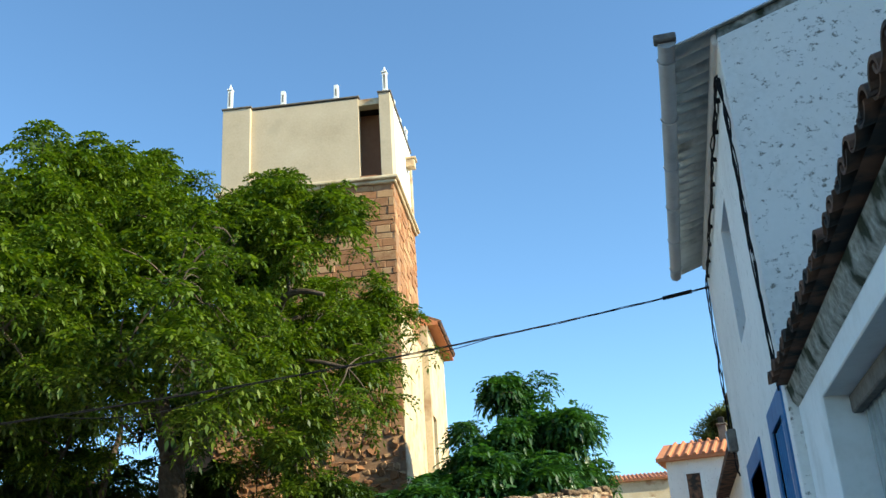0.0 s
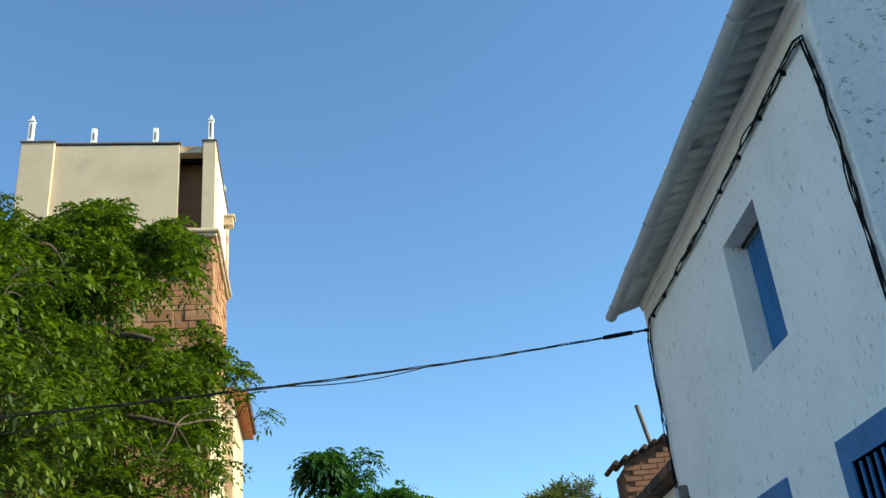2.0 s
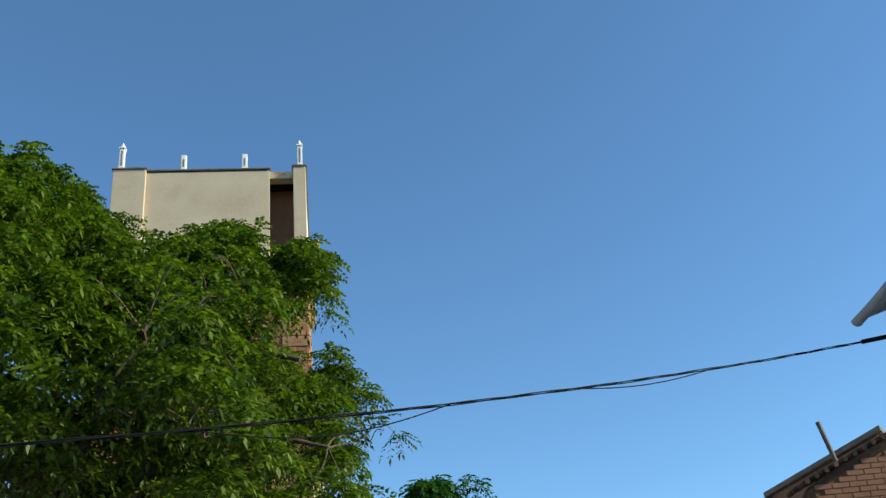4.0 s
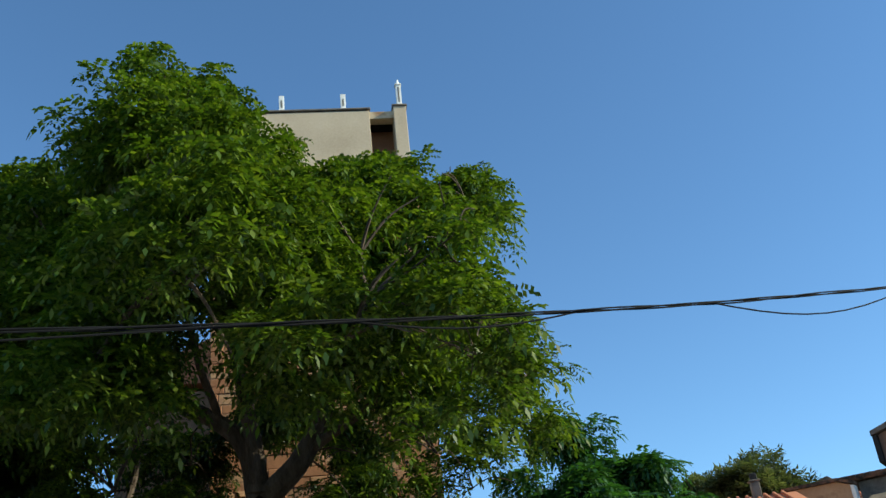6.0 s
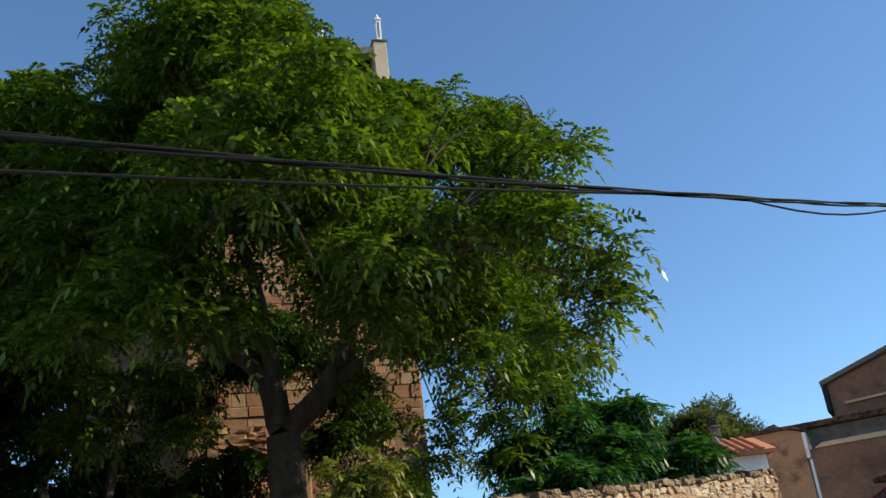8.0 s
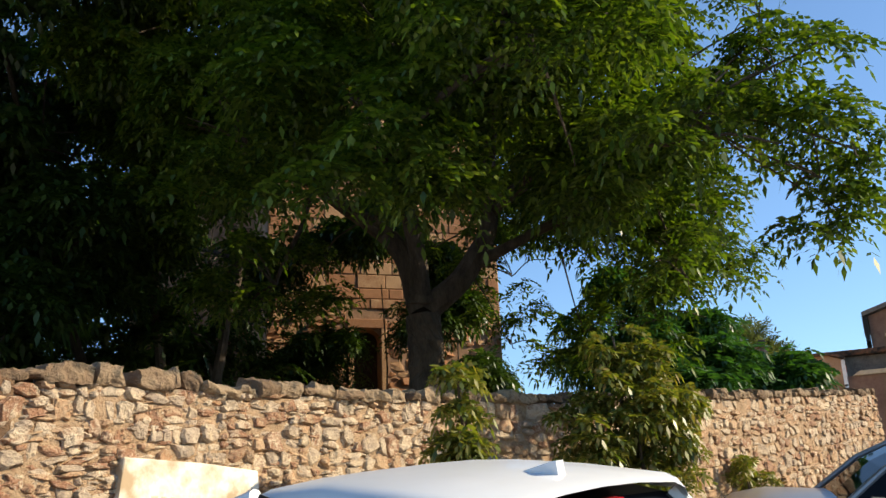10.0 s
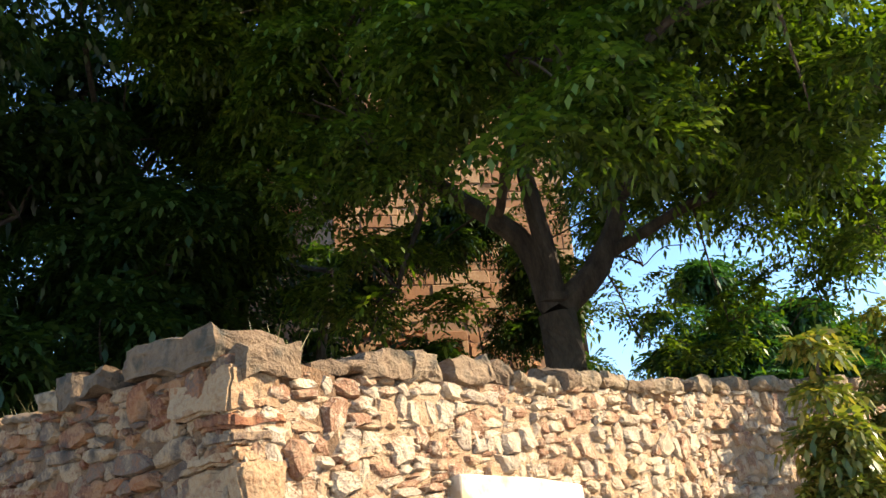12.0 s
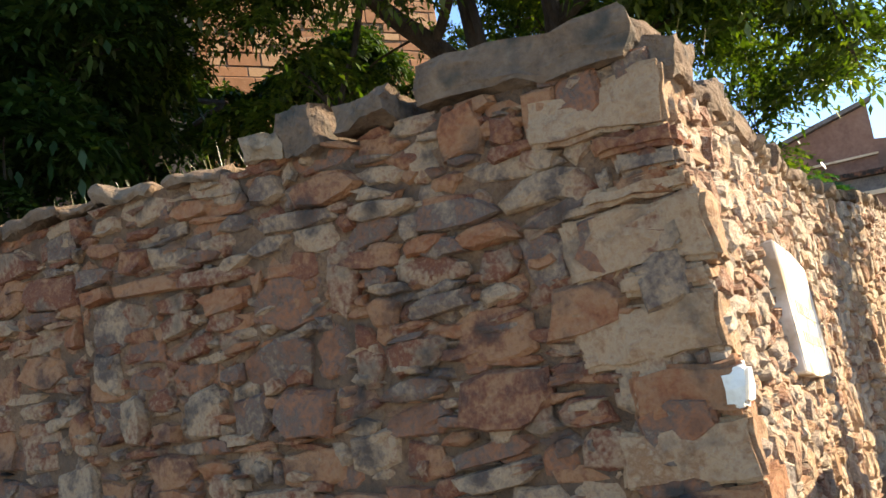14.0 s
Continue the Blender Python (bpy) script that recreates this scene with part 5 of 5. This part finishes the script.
def build_grass():
    """Dry stalks on top of the wall near its corner."""
    rng = np.random.default_rng(4)
    verts, faces = [], []
    line = [Vector((*p, 0)) for p in (RETURN[0], RETURN[1], RETURN[2])]
    for k in range(420):
        seg = 0 if rng.random() < 0.45 else 1
        f = rng.random()
        p = line[seg].lerp(line[seg + 1], f) + Vector((rng.uniform(0.05, 0.4), rng.uniform(0.05, 0.35), 0))
        z = RETURN_TOP[seg] + (RETURN_TOP[seg + 1] - RETURN_TOP[seg]) * f - 0.02
        h = rng.uniform(0.05, 0.2)
        lean = rng.normal(0, 0.06, 2)
        b = len(verts)
        verts += [(p.x, p.y, z), (p.x + 0.006, p.y + 0.004, z), (p.x + lean[0], p.y + lean[1], z + h)]
        faces.append((b, b + 1, b + 2))
    return tagged(link_mesh("dry_grass", verts, faces, M_GRASS), "dry grass stalks on top of the wall", "grass", kind="stuff")


build_grass()


# ---------------------------------------------------------------- cars
def build_car(name, label, m, paint, length=3.95, width=1.70, height=1.50, rails=False, fin=True, belt=0.95):
    """A hatchback: nose towards +y, origin on the ground at the middle. Stations along the car are lofted."""
    car = thing(name, label, "car", m)
    hl, hw = length / 2, width / 2
    # y, half width, top of the lower body
    stations = [(-hl, 0.78, 0.62), (-hl + 0.08, 0.90, 0.86), (-hl + 0.35, 0.97, belt + 0.02), (-hl + 1.0, 1.0, belt), (0.1, 1.0, belt - 0.02), (hl - 1.25, 0.99, belt - 0.01),
                (hl - 0.55, 0.97, belt - 0.02), (hl - 0.2, 0.93, belt - 0.10), (hl - 0.05, 0.86, belt - 0.22), (hl, 0.74, belt - 0.36)]
    verts, faces = [], []
    for y, w, top in stations:
        x = hw * w
        ring = [(-x * 0.92, 0.20), (-x, 0.42), (-x, top - 0.12), (-x * 0.95, top - 0.02), (-x * 0.55, top + 0.03), (0, top + 0.045),
                (x * 0.55, top + 0.03), (x * 0.95, top - 0.02), (x, top - 0.12), (x, 0.42), (x * 0.92, 0.20), (0, 0.18)]
        verts += [(px, y, pz) for px, pz in ring]
    k = 12
    for i in range(len(stations) - 1):
        for q in range(k):
            faces.append((i * k + q, i * k + (q + 1) % k, (i + 1) * k + (q + 1) % k, (i + 1) * k + q))
    faces += [tuple(range(k))[::-1], tuple(range((len(stations) - 1) * k, len(stations) * k))]
    body = link_mesh("body", verts, faces, paint, car, smooth=True)
    # greenhouse: glass hull under a painted roof
    y_rb, y_rt, y_ft, y_fb = -hl + 0.12, -hl + 0.42, hl - 1.95, hl - 1.15
    roof_z = height - 0.03
    base_w, top_w = hw * 0.94, hw * 0.74
    y_mid = y_ft + 0.42 * (y_fb - y_ft)
    rows = [(y_rb, base_w * 0.92, belt), (y_rt, top_w * 0.97, roof_z - 0.06), (y_rt + 0.5, top_w, roof_z), (y_ft - 0.4, top_w, roof_z), (y_ft, top_w * 0.98, roof_z - 0.045), (y_mid, top_w * 1.05, roof_z - 0.045 - 0.30 * (roof_z - belt)), (y_fb, base_w * 0.93, belt - 0.04)]
    hv = []
    for y, w, z in rows:
        f = (z - belt) / (roof_z - belt)
        bw = base_w * 0.985
        hv += [(-bw, y, belt - 0.03), (-w, y, z - 0.03), (-w * 0.8, y, z - 0.004), (0, y, z + 0.012), (w * 0.8, y, z - 0.004), (w, y, z - 0.03), (bw, y, belt - 0.03)]
    panes = {"rear_window": [], "windscreen": [], "roof_lining": []}
    for i in range(len(rows) - 1):
        for q in range(6):
            f = (i * 7 + q, i * 7 + q + 1, (i + 1) * 7 + q + 1, (i + 1) * 7 + q)
            if q in (0, 5):
                link_mesh("side_window", [hv[v] for v in f], [(0, 1, 2, 3)], M_GLASS, car, "dark tinted side window")
            else:
                panes["rear_window" if i == 0 else "windscreen" if i in (4, 5) else "roof_lining"].append(f)
    for pane, fs in panes.items():
        keep = sorted({v for f in fs for v in f})
        link_mesh(pane, [hv[v] for v in keep], [tuple(keep.index(v) for v in f) for f in fs], M_GLASS, car)
    # roof skin with rounded edges
    rv, rf = [], []
    roof_rows = [(y_rt - 0.07, top_w * 0.88, roof_z - 0.025), (y_rt, top_w * 0.96, roof_z + 0.005), (y_rt + 0.45, top_w * 1.02, roof_z + 0.02), (y_ft - 0.45, top_w * 1.02, roof_z + 0.02), (y_ft + 0.03, top_w * 0.98, roof_z - 0.04)]
    for y, w, z in roof_rows:
        rv += [(-w - 0.02, y, z - 0.075), (-w, y, z - 0.03), (-w * 0.86, y, z + 0.0), (-w * 0.4, y, z + 0.022), (0, y, z + 0.028), (w * 0.4, y, z + 0.022), (w * 0.86, y, z + 0.0), (w, y, z - 0.03), (w + 0.02, y, z - 0.075)]
    for i in range(len(roof_rows) - 1):
        for q in range(8):
            rf.append((i * 9 + q, (i + 1) * 9 + q, (i + 1) * 9 + q + 1, i * 9 + q + 1))
    roof = link_mesh("roof", rv, rf, paint, car, smooth=True)
    # pillars
    for s in (-1, 1):
        for name2, pts, r in (("front_pillar", [(s * base_w * 0.96, y_fb, belt - 0.05), (s * top_w * 1.06, y_mid, roof_z - 0.055 - 0.30 * (roof_z - belt)), (s * top_w * 1.0, y_ft, roof_z - 0.06)], 0.035),
                              ("centre_pillar", [(s * base_w * 0.995, -0.15, belt - 0.04), (s * top_w * 1.02, -0.22, roof_z - 0.05)], 0.03),
                              ("rear_pillar", [(s * base_w * 0.90, y_rb + 0.06, belt - 0.02), (s * top_w * 0.90, y_rt + 0.02, roof_z - 0.075)], 0.05)):
            bm = bmesh.new()
            tube(bm, pts, r, 8)
            part(name2, bm, M_RUBBER if name2 == "centre_pillar" else paint, car)
        part("mirror", boxes((s * hw * 1.0 - 0.02, y_fb - 0.45, belt - 0.02, s * (hw + 0.17), y_fb - 0.27, belt + 0.12), bevel=0.03) if s > 0 else
             boxes((s * (hw + 0.17), y_fb - 0.45, belt - 0.02, s * hw * 1.0 + 0.02, y_fb - 0.27, belt + 0.12), bevel=0.03), paint, car)
        # lamps
        bm = bmesh.new()
        prism(bm, [(hl - 0.14, belt - 0.27), (hl - 0.12, belt - 0.17), (hl - 0.28, belt - 0.125), (hl - 0.50, belt - 0.075), (hl - 0.44, belt - 0.14), (hl - 0.33, belt - 0.235)], 0, *sorted((s * hw * 0.55, s * hw * 0.985)))
        bmesh.ops.bevel(bm, geom=bm.edges[:], offset=0.012, segments=2, affect="EDGES")
        lamp = part("headlamp", bm, M_LAMP, car, "clear headlamp with a dark surround")
        bm = bmesh.new()
        for q in (0.20, 0.30):
            r = bmesh.ops.create_uvsphere(bm, u_segments=12, v_segments=8, radius=0.036)
            for v in r["verts"]:
                v.co += Vector((s * hw * 0.965, hl - q, belt - 0.235 + 0.15 * q))
        part("reflector", bm, M_ALLOY, lamp, smooth=True)
        bm = bmesh.new()
        e = s * hw * 0.99
        tube(bm, [(e, hl - 0.14, belt - 0.27), (e, hl - 0.12, belt - 0.17), (e, hl - 0.28, belt - 0.125), (e, hl - 0.50, belt - 0.075), (e, hl - 0.44, belt - 0.14), (e, hl - 0.33, belt - 0.235), (e, hl - 0.14, belt - 0.27)], 0.007, 6)
        part("lamp_rim", bm, M_RUBBER, lamp)
        part("tail_lamp", boxes((s * hw * 0.82 - 0.1, -hl + 0.02, 0.68, s * hw * 0.82 + 0.08, -hl + 0.16, 0.96), bevel=0.03), M_REDLAMP, car)
        for y in (-hl + 0.72, hl - 0.78):
            bm = bmesh.new()
            r = bmesh.ops.create_cone(bm, cap_ends=True, segments=24, radius1=0.31, radius2=0.31, depth=0.2)
            bmesh.ops.rotate(bm, verts=r["verts"], cent=(0, 0, 0), matrix=Matrix.Rotation(math.pi / 2, 3, "Y"))
            bmesh.ops.translate(bm, verts=r["verts"], vec=(s * (hw - 0.09), y, 0.31))
            wheel = part("wheel", bm, M_RUBBER, car)
            bm = bmesh.new()
            r = bmesh.ops.create_cone(bm, cap_ends=True, segments=20, radius1=0.20, radius2=0.19, depth=0.22)
            bmesh.ops.rotate(bm, verts=r["verts"], cent=(0, 0, 0), matrix=Matrix.Rotation(math.pi / 2, 3, "Y"))
            bmesh.ops.translate(bm, verts=r["verts"], vec=(s * (hw - 0.09), y, 0.31))
            part("rim", bm, M_ALLOY, wheel)
        if rails:
            bm = bmesh.new()
            tube(bm, [(s * top_w * 0.92, y_rt + 0.2, roof_z + 0.0), (s * top_w * 0.95, y_rt + 0.3, roof_z + 0.055), (s * top_w * 0.95, y_ft - 0.25, roof_z + 0.055), (s * top_w * 0.92, y_ft - 0.1, roof_z)], 0.018, 8)
            part("roof_rail", bm, M_ALLOY, car, "silver roof rail")
    part("grille", boxes((-hw * 0.42, hl - 0.10, belt - 0.50, hw * 0.42, hl + 0.006, belt - 0.42), bevel=0.012), M_RUBBER, car)
    part("bumper", boxes((-hw * 0.9, hl - 0.5, 0.2, hw * 0.9, hl + 0.0, 0.36), bevel=0.06), paint, car)
    part("rear_bumper", boxes((-hw * 0.93, -hl - 0.03, 0.24, hw * 0.93, -hl + 0.3, 0.52), bevel=0.05), paint, car)
    part("brake_light", boxes((-0.11, y_rt - 0.085, roof_z - 0.066, 0.11, y_rt - 0.04, roof_z - 0.044), bevel=0.004), M_REDLAMP, car, "red high brake light")
    if fin:
        bm = bmesh.new()
        prism(bm, [(y_rt + 0.26, roof_z + 0.03), (y_rt + 0.12, roof_z + 0.035), (y_rt + 0.13, roof_z + 0.09), (y_rt + 0.16, roof_z + 0.085), (y_rt + 0.33, roof_z + 0.035)], 0, -0.022, 0.022)
        part("aerial_fin", bm, paint, car, "shark-fin roof aerial")
    return car


def on_ground(x, y, yaw):
    e = 1.2
    a = radians(yaw)
    f, s = Vector((-math.sin(a), math.cos(a))), Vector((math.cos(a), math.sin(a)))
    pitch = math.degrees(math.atan2(ground_z(x + f.x * e, y + f.y * e) - ground_z(x - f.x * e, y - f.y * e), 2 * e))
    roll = -math.degrees(math.atan2(ground_z(x + s.x * e, y + s.y * e) - ground_z(x - s.x * e, y - s.y * e), 2 * e))
    return pose(x, y, ground_z(x, y) + 0.03, pitch, roll, yaw)


build_car("car", "white hatchback parked nose to the rubble wall", on_ground(-11.42, 10.36, 34), M_CAR_WHITE, 3.66, 1.66, 1.62, belt=1.21)
build_car("car", "silver estate car with roof rails parked by the wall", on_ground(-5.0, 15.4, 68), M_CAR_GREY, 4.35, 1.80, 1.62, rails=True, fin=False, belt=0.98)
build_car("car", "dark red car parked further up the street", on_ground(2.4, 23.6, 62), M_CAR_RED, 4.0, 1.7, 1.48, fin=False)


# ---------------------------------------------------------------- buildings up the street
def simple_house(name, label, m, w, d, h, rise, mat, roof_mat, openings, ridge="x", over=0.25):
    """A gabled house: origin at the front's left foot, x along the front, y into the house."""
    hs = thing(name, label, "house", m, kind="structure")
    part("walls", boxes((0, 0, -1.5, w, d, h)), mat, hs)
    bm = bmesh.new()
    if ridge == "x":
        prism(bm, [(-over, h - 0.04), (d + over, h - 0.04), (d + over, h + 0.06), (d / 2, h + rise), (-over, h + 0.06)], 0, -over, w + over)
    else:
        prism(bm, [(-over, h - 0.04), (w + over, h - 0.04), (w + over, h + 0.06), (w / 2, h + rise), (-over, h + 0.06)], 1, -over, d + over)
    roof = part("roof", bm, roof_mat, hs)
    if ridge == "x":
        n = int(w / 0.24)
        ln = math.hypot(d / 2 + over, rise)
        for k in range(n):
            x = (k + 0.5) * w / n
            bm = bmesh.new()
            tube(bm, [(x, -over - 0.03, h + 0.07), (x, d / 2, h + rise + 0.02)], 0.06, 6)
            part("tile_row", bm, roof_mat, roof)
    for x0, x1, z0, z1, kind in openings:
        win = part("door" if kind == "door" else "window", boxes((x0, -0.02, z0, x1, -0.004, z1)), M_WIN if kind != "door" else M_TILE, hs)
        part("frame", boxes((x0 - 0.07, -0.05, z0 - 0.07, x0, -0.003, z1 + 0.07), (x1, -0.05, z0 - 0.07, x1 + 0.07, -0.003, z1 + 0.07), (x0, -0.05, z1, x1, -0.003, z1 + 0.07), (x0, -0.06, z0 - 0.07, x1, -0.003, z0)), M_WHITE, win)
    return hs


# the neighbour beyond the white house, with a brick gable end
nb = simple_house("neighbour_house", "low white house with a brick gable and dark tiled roof", pose(1.75, 13.2, 0.9, 0, 0, 0), 6.0, 9.5, 3.0, 0.9, M_PLASTER, M_TILE, [], "y")
bm = bmesh.new()
prism(bm, [(1.78, 3.4), (4.8, 3.4), (4.8, 5.6), (3.6, 5.6), (1.9, 4.85), (1.78, 4.7)], 1, 17.0, 17.6)
attic = thing("brick_attic", "old brick attic wall under a dark tile verge", "wall", kind="structure")
part("brick_gable", bm, M_MORTAR, attic)
for row in range(24):
    for col in range(12):
        bx, bz = 1.80 + col * 0.25 + (0.12 if row % 2 else 0), 3.45 + row * 0.078
        if bz + 0.07 < 4.78 + (bx - 1.8) * 0.43 and bx < 4.5:
            part("brick", boxes((bx, 16.985, bz, bx + 0.235, 17.01, bz + 0.066)), M_BRICK, attic)
for k in range(14):
    f = k / 13
    bx, bz = 1.70 + 2.0 * f, 4.80 + 0.86 * f
    bm = bmesh.new()
    tube(bm, [(bx - 0.03, 16.86, bz), (bx - 0.03, 17.7, bz + 0.02)], 0.04, 7)
    part("verge_tile", bm, M_TILE, attic)
bm = bmesh.new()
tube(bm, [(2.35, 17.3, 5.0), (2.22, 17.3, 5.75)], 0.035, 6)
part("vent_pipe", bm, M_COPING, attic)

far = simple_house("far_house", "white house with a red tiled roof and a chimney up the street", pose(0.55, 31.4, 3.05, 0, 0, -8), 2.6, 3.6, 2.9, 0.75, M_PLASTER, M_TILE_RED,
                   [(0.55, 0.95, 1.5, 2.45, "door"), (1.45, 1.85, 1.75, 2.2, "window")])
part("chimney", boxes((1.55, 1.3, 3.2, 1.8, 1.55, 4.0), (1.51, 1.26, 4.0, 1.84, 1.59, 4.05), bevel=0.015), M_COPING, far)
part("chimney_pot", boxes((1.58, 1.33, 4.052, 1.77, 1.52, 4.25), bevel=0.02), M_RUBBER, far)
part("verge", boxes((2.62, -0.2, 2.86, 2.74, 1.7, 2.98), bevel=0.02), M_PALE, far)
simple_house("far_house", "pale house with balconies at the end of the street", pose(-6.5, 58.0, 5.0, 0, 0, 4), 7.5, 7.0, 3.9, 0.8, M_PALE, M_TILE_RED,
             [(1.0, 1.7, 1.6, 2.8, "window"), (3.2, 3.9, 1.6, 2.8, "window"), (5.4, 6.1, 1.6, 2.8, "window")])
simple_house("far_house", "white house under a red tiled roof on the hill", pose(13.5, 60.0, 6.2, 0, 0, -14), 9.0, 7.0, 4.4, 1.4, M_PLASTER, M_TILE_RED, [(2, 2.9, 1.8, 3.0, "window"), (5.4, 6.3, 1.8, 3.0, "window")])


def build_barn():
    """A shed with a sloping gable above a grey lean-to, a tan front and a rubble yard wall with a pale coping."""
    barn = thing("barn", "brown rendered barn with a sloping roof above a weathered yard wall", "barn", pose(5.30, 34.36, 2.8, 0, 0, -33) @ Matrix.Scale(1.21, 4), kind="structure")
    bm = bmesh.new()
    prism(bm, [(1.36, 2.0), (4.3, 2.0), (4.3, 5.55), (1.36, 4.62)], 1, 0.62, 3.6)
    part("gable_wall", bm, M_BARN, barn, "stained pinkish brown rendered gable")
    bm = bmesh.new()
    prism(bm, [(1.2, 4.60), (4.42, 5.62), (4.42, 5.74), (1.2, 4.72)], 1, 0.45, 3.8)
    part("gable_roof", bm, M_COPING, barn)
    part("gable_fascia", boxes((1.22, 0.5, 3.9, 1.34, 3.6, 4.6)), M_RUBBER, barn)
    bm = bmesh.new()
    prism(bm, [(1.7, 4.02), (4.3, 4.12), (4.3, 4.18), (1.7, 4.08)], 1, 0.52, 0.618)
    part("string_course", bm, M_PALE, barn)
    bm = bmesh.new()
    prism(bm, [(4.32, 2.0), (9.2, 2.0), (9.2, 4.1), (4.32, 4.6)], 1, 0.8, 3.6)
    part("rear_wing", bm, M_BARN, barn)
    part("yard_wall", boxes((0.62, -0.2, -1.6, 9.2, 0.2, 2.92)), M_BARN, barn, "crumbling brown rubble yard wall")
    bm = bmesh.new()
    prism(bm, [(0.75, 2.924), (9.2, 2.924), (9.2, 3.05), (0.95, 3.04)], 1, -0.27, 0.24)
    part("yard_coping", bm, M_PALE, barn, "pale mortar coping")
    part("lean_to", boxes((0.62, 0.26, 1.0, 9.2, 0.6, 3.5)), M_COPING, barn, "dark grey cement lean-to wall")
    bm = bmesh.new()
    prism(bm, [(-0.3, 3.52), (9.3, 3.52), (9.3, 3.62), (-0.3, 3.66)], 1, 0.05, 1.8)
    part("lean_to_roof", bm, M_TILE, barn, "dark weathered roof edge")
    bm = bmesh.new()
    prism(bm, [(-1.0, -1.6), (0.52, -1.6), (0.52, 3.38), (0.2, 3.5), (-1.0, 3.5)], 1, -0.35, 0.04)
    part("tan_wall", bm, M_TAN, barn, "tan plastered front")
    part("white_jamb", boxes((0.524, -0.36, 2.7, 0.61, 0.04, 3.36)), M_WHITE, barn)
    bm = bmesh.new()
    prism(bm, [(-1.15, 3.504), (0.25, 3.504), (0.62, 3.38), (0.64, 3.45), (0.26, 3.58), (-1.15, 3.58)], 1, -0.45, 0.045)
    part("tan_wall_coping", bm, M_TILE, barn)
    bm = bmesh.new()
    prism(bm, [(-0.95, 3.2), (0.0, 3.2), (0.0, 3.72), (-0.4, 4.08), (-0.7, 4.02), (-0.95, 3.75)], 1, 1.85, 2.4)
    part("small_gable", bm, M_TAN, barn)
    for k in range(40):
        bm = bmesh.new()
        tube(bm, [(-0.2 + k * 0.2, -0.02, 3.60), (-0.2 + k * 0.2, 0.5, 3.68)], 0.055, 6)
        part("eave_tile", bm, M_TILE, barn)


build_barn()


def olive(x, y, z, r, seed):
    tree = thing("tree", "grey-green olive tree behind the far roofs", "tree")
    bm = bmesh.new()
    limb(bm, [(x, y, ground_z(x, y) - 0.2), (x, y, z - r), (x, y, z)], 0.25, 0.1, 7)
    part("trunk", bm, M_BARK, tree)
    lumps = [(x, y, z, r), (x - r * 0.8, y, z - 0.3 * r, r * 0.7), (x + r * 0.8, y, z - 0.2 * r, r * 0.7), (x, y - r * 0.5, z - 0.5 * r, r * 0.8)]
    leaf_mesh(lumps, 2200, seed, M_LEAF_E, "crown", tree, length=0.4, leaflet=0.24, width=0.07, pairs=4, droop=-0.1, hollow=0.2, sprays=7)


olive(3.7, 36.3, 7.7, 1.25, 61)
olive(3.6, 43.0, 8.6, 0.9, 62)

build_wall_top()
build_wall_stones()
course_blocks(lambda x, y, z: (x - TW, -z + 0.02, y), TW, 7.2, 15.0, 71, 130, church)
course_blocks(lambda x, y, z: (z - 0.02, x, y), TD, 10.8, 15.0, 72, 130, church, 1)


def tower_rubble():
    """Rough uncoursed stone low on the tower's front, on both sides of the window."""
    rng = np.random.default_rng(73)
    verts, faces = [], []
    for x0, length, seed in ((-TW, TW - 3.86, 73), (-2.84, 2.84, 74)):
        for poly in courses(length, 6.0, 0.26, seed, 0.12, 5.0, (0.5, 1.9)):
            shape = stone_shape(poly, rng, 0.004, 0.04)
            if shape is None or rng.random() < 0.08:
                continue
            base = len(verts)
            verts += [(x0 + v[0], 0.02 - v[2], 1.2 + v[1]) for v in shape[0]]
            faces += [tuple(base + k for k in f) for f in shape[1]]
    tagged(link_mesh("tower_rubble", verts, faces, M_BLOCK_REST, church, "rough brown rubble low on the tower"), kind="stuff")


tower_rubble()
part("side_render", boxes((-0.02, 0.02, 1.2, 0.012, TD, 10.8)), M_PALE, church, "rough pale render low on the tower side")
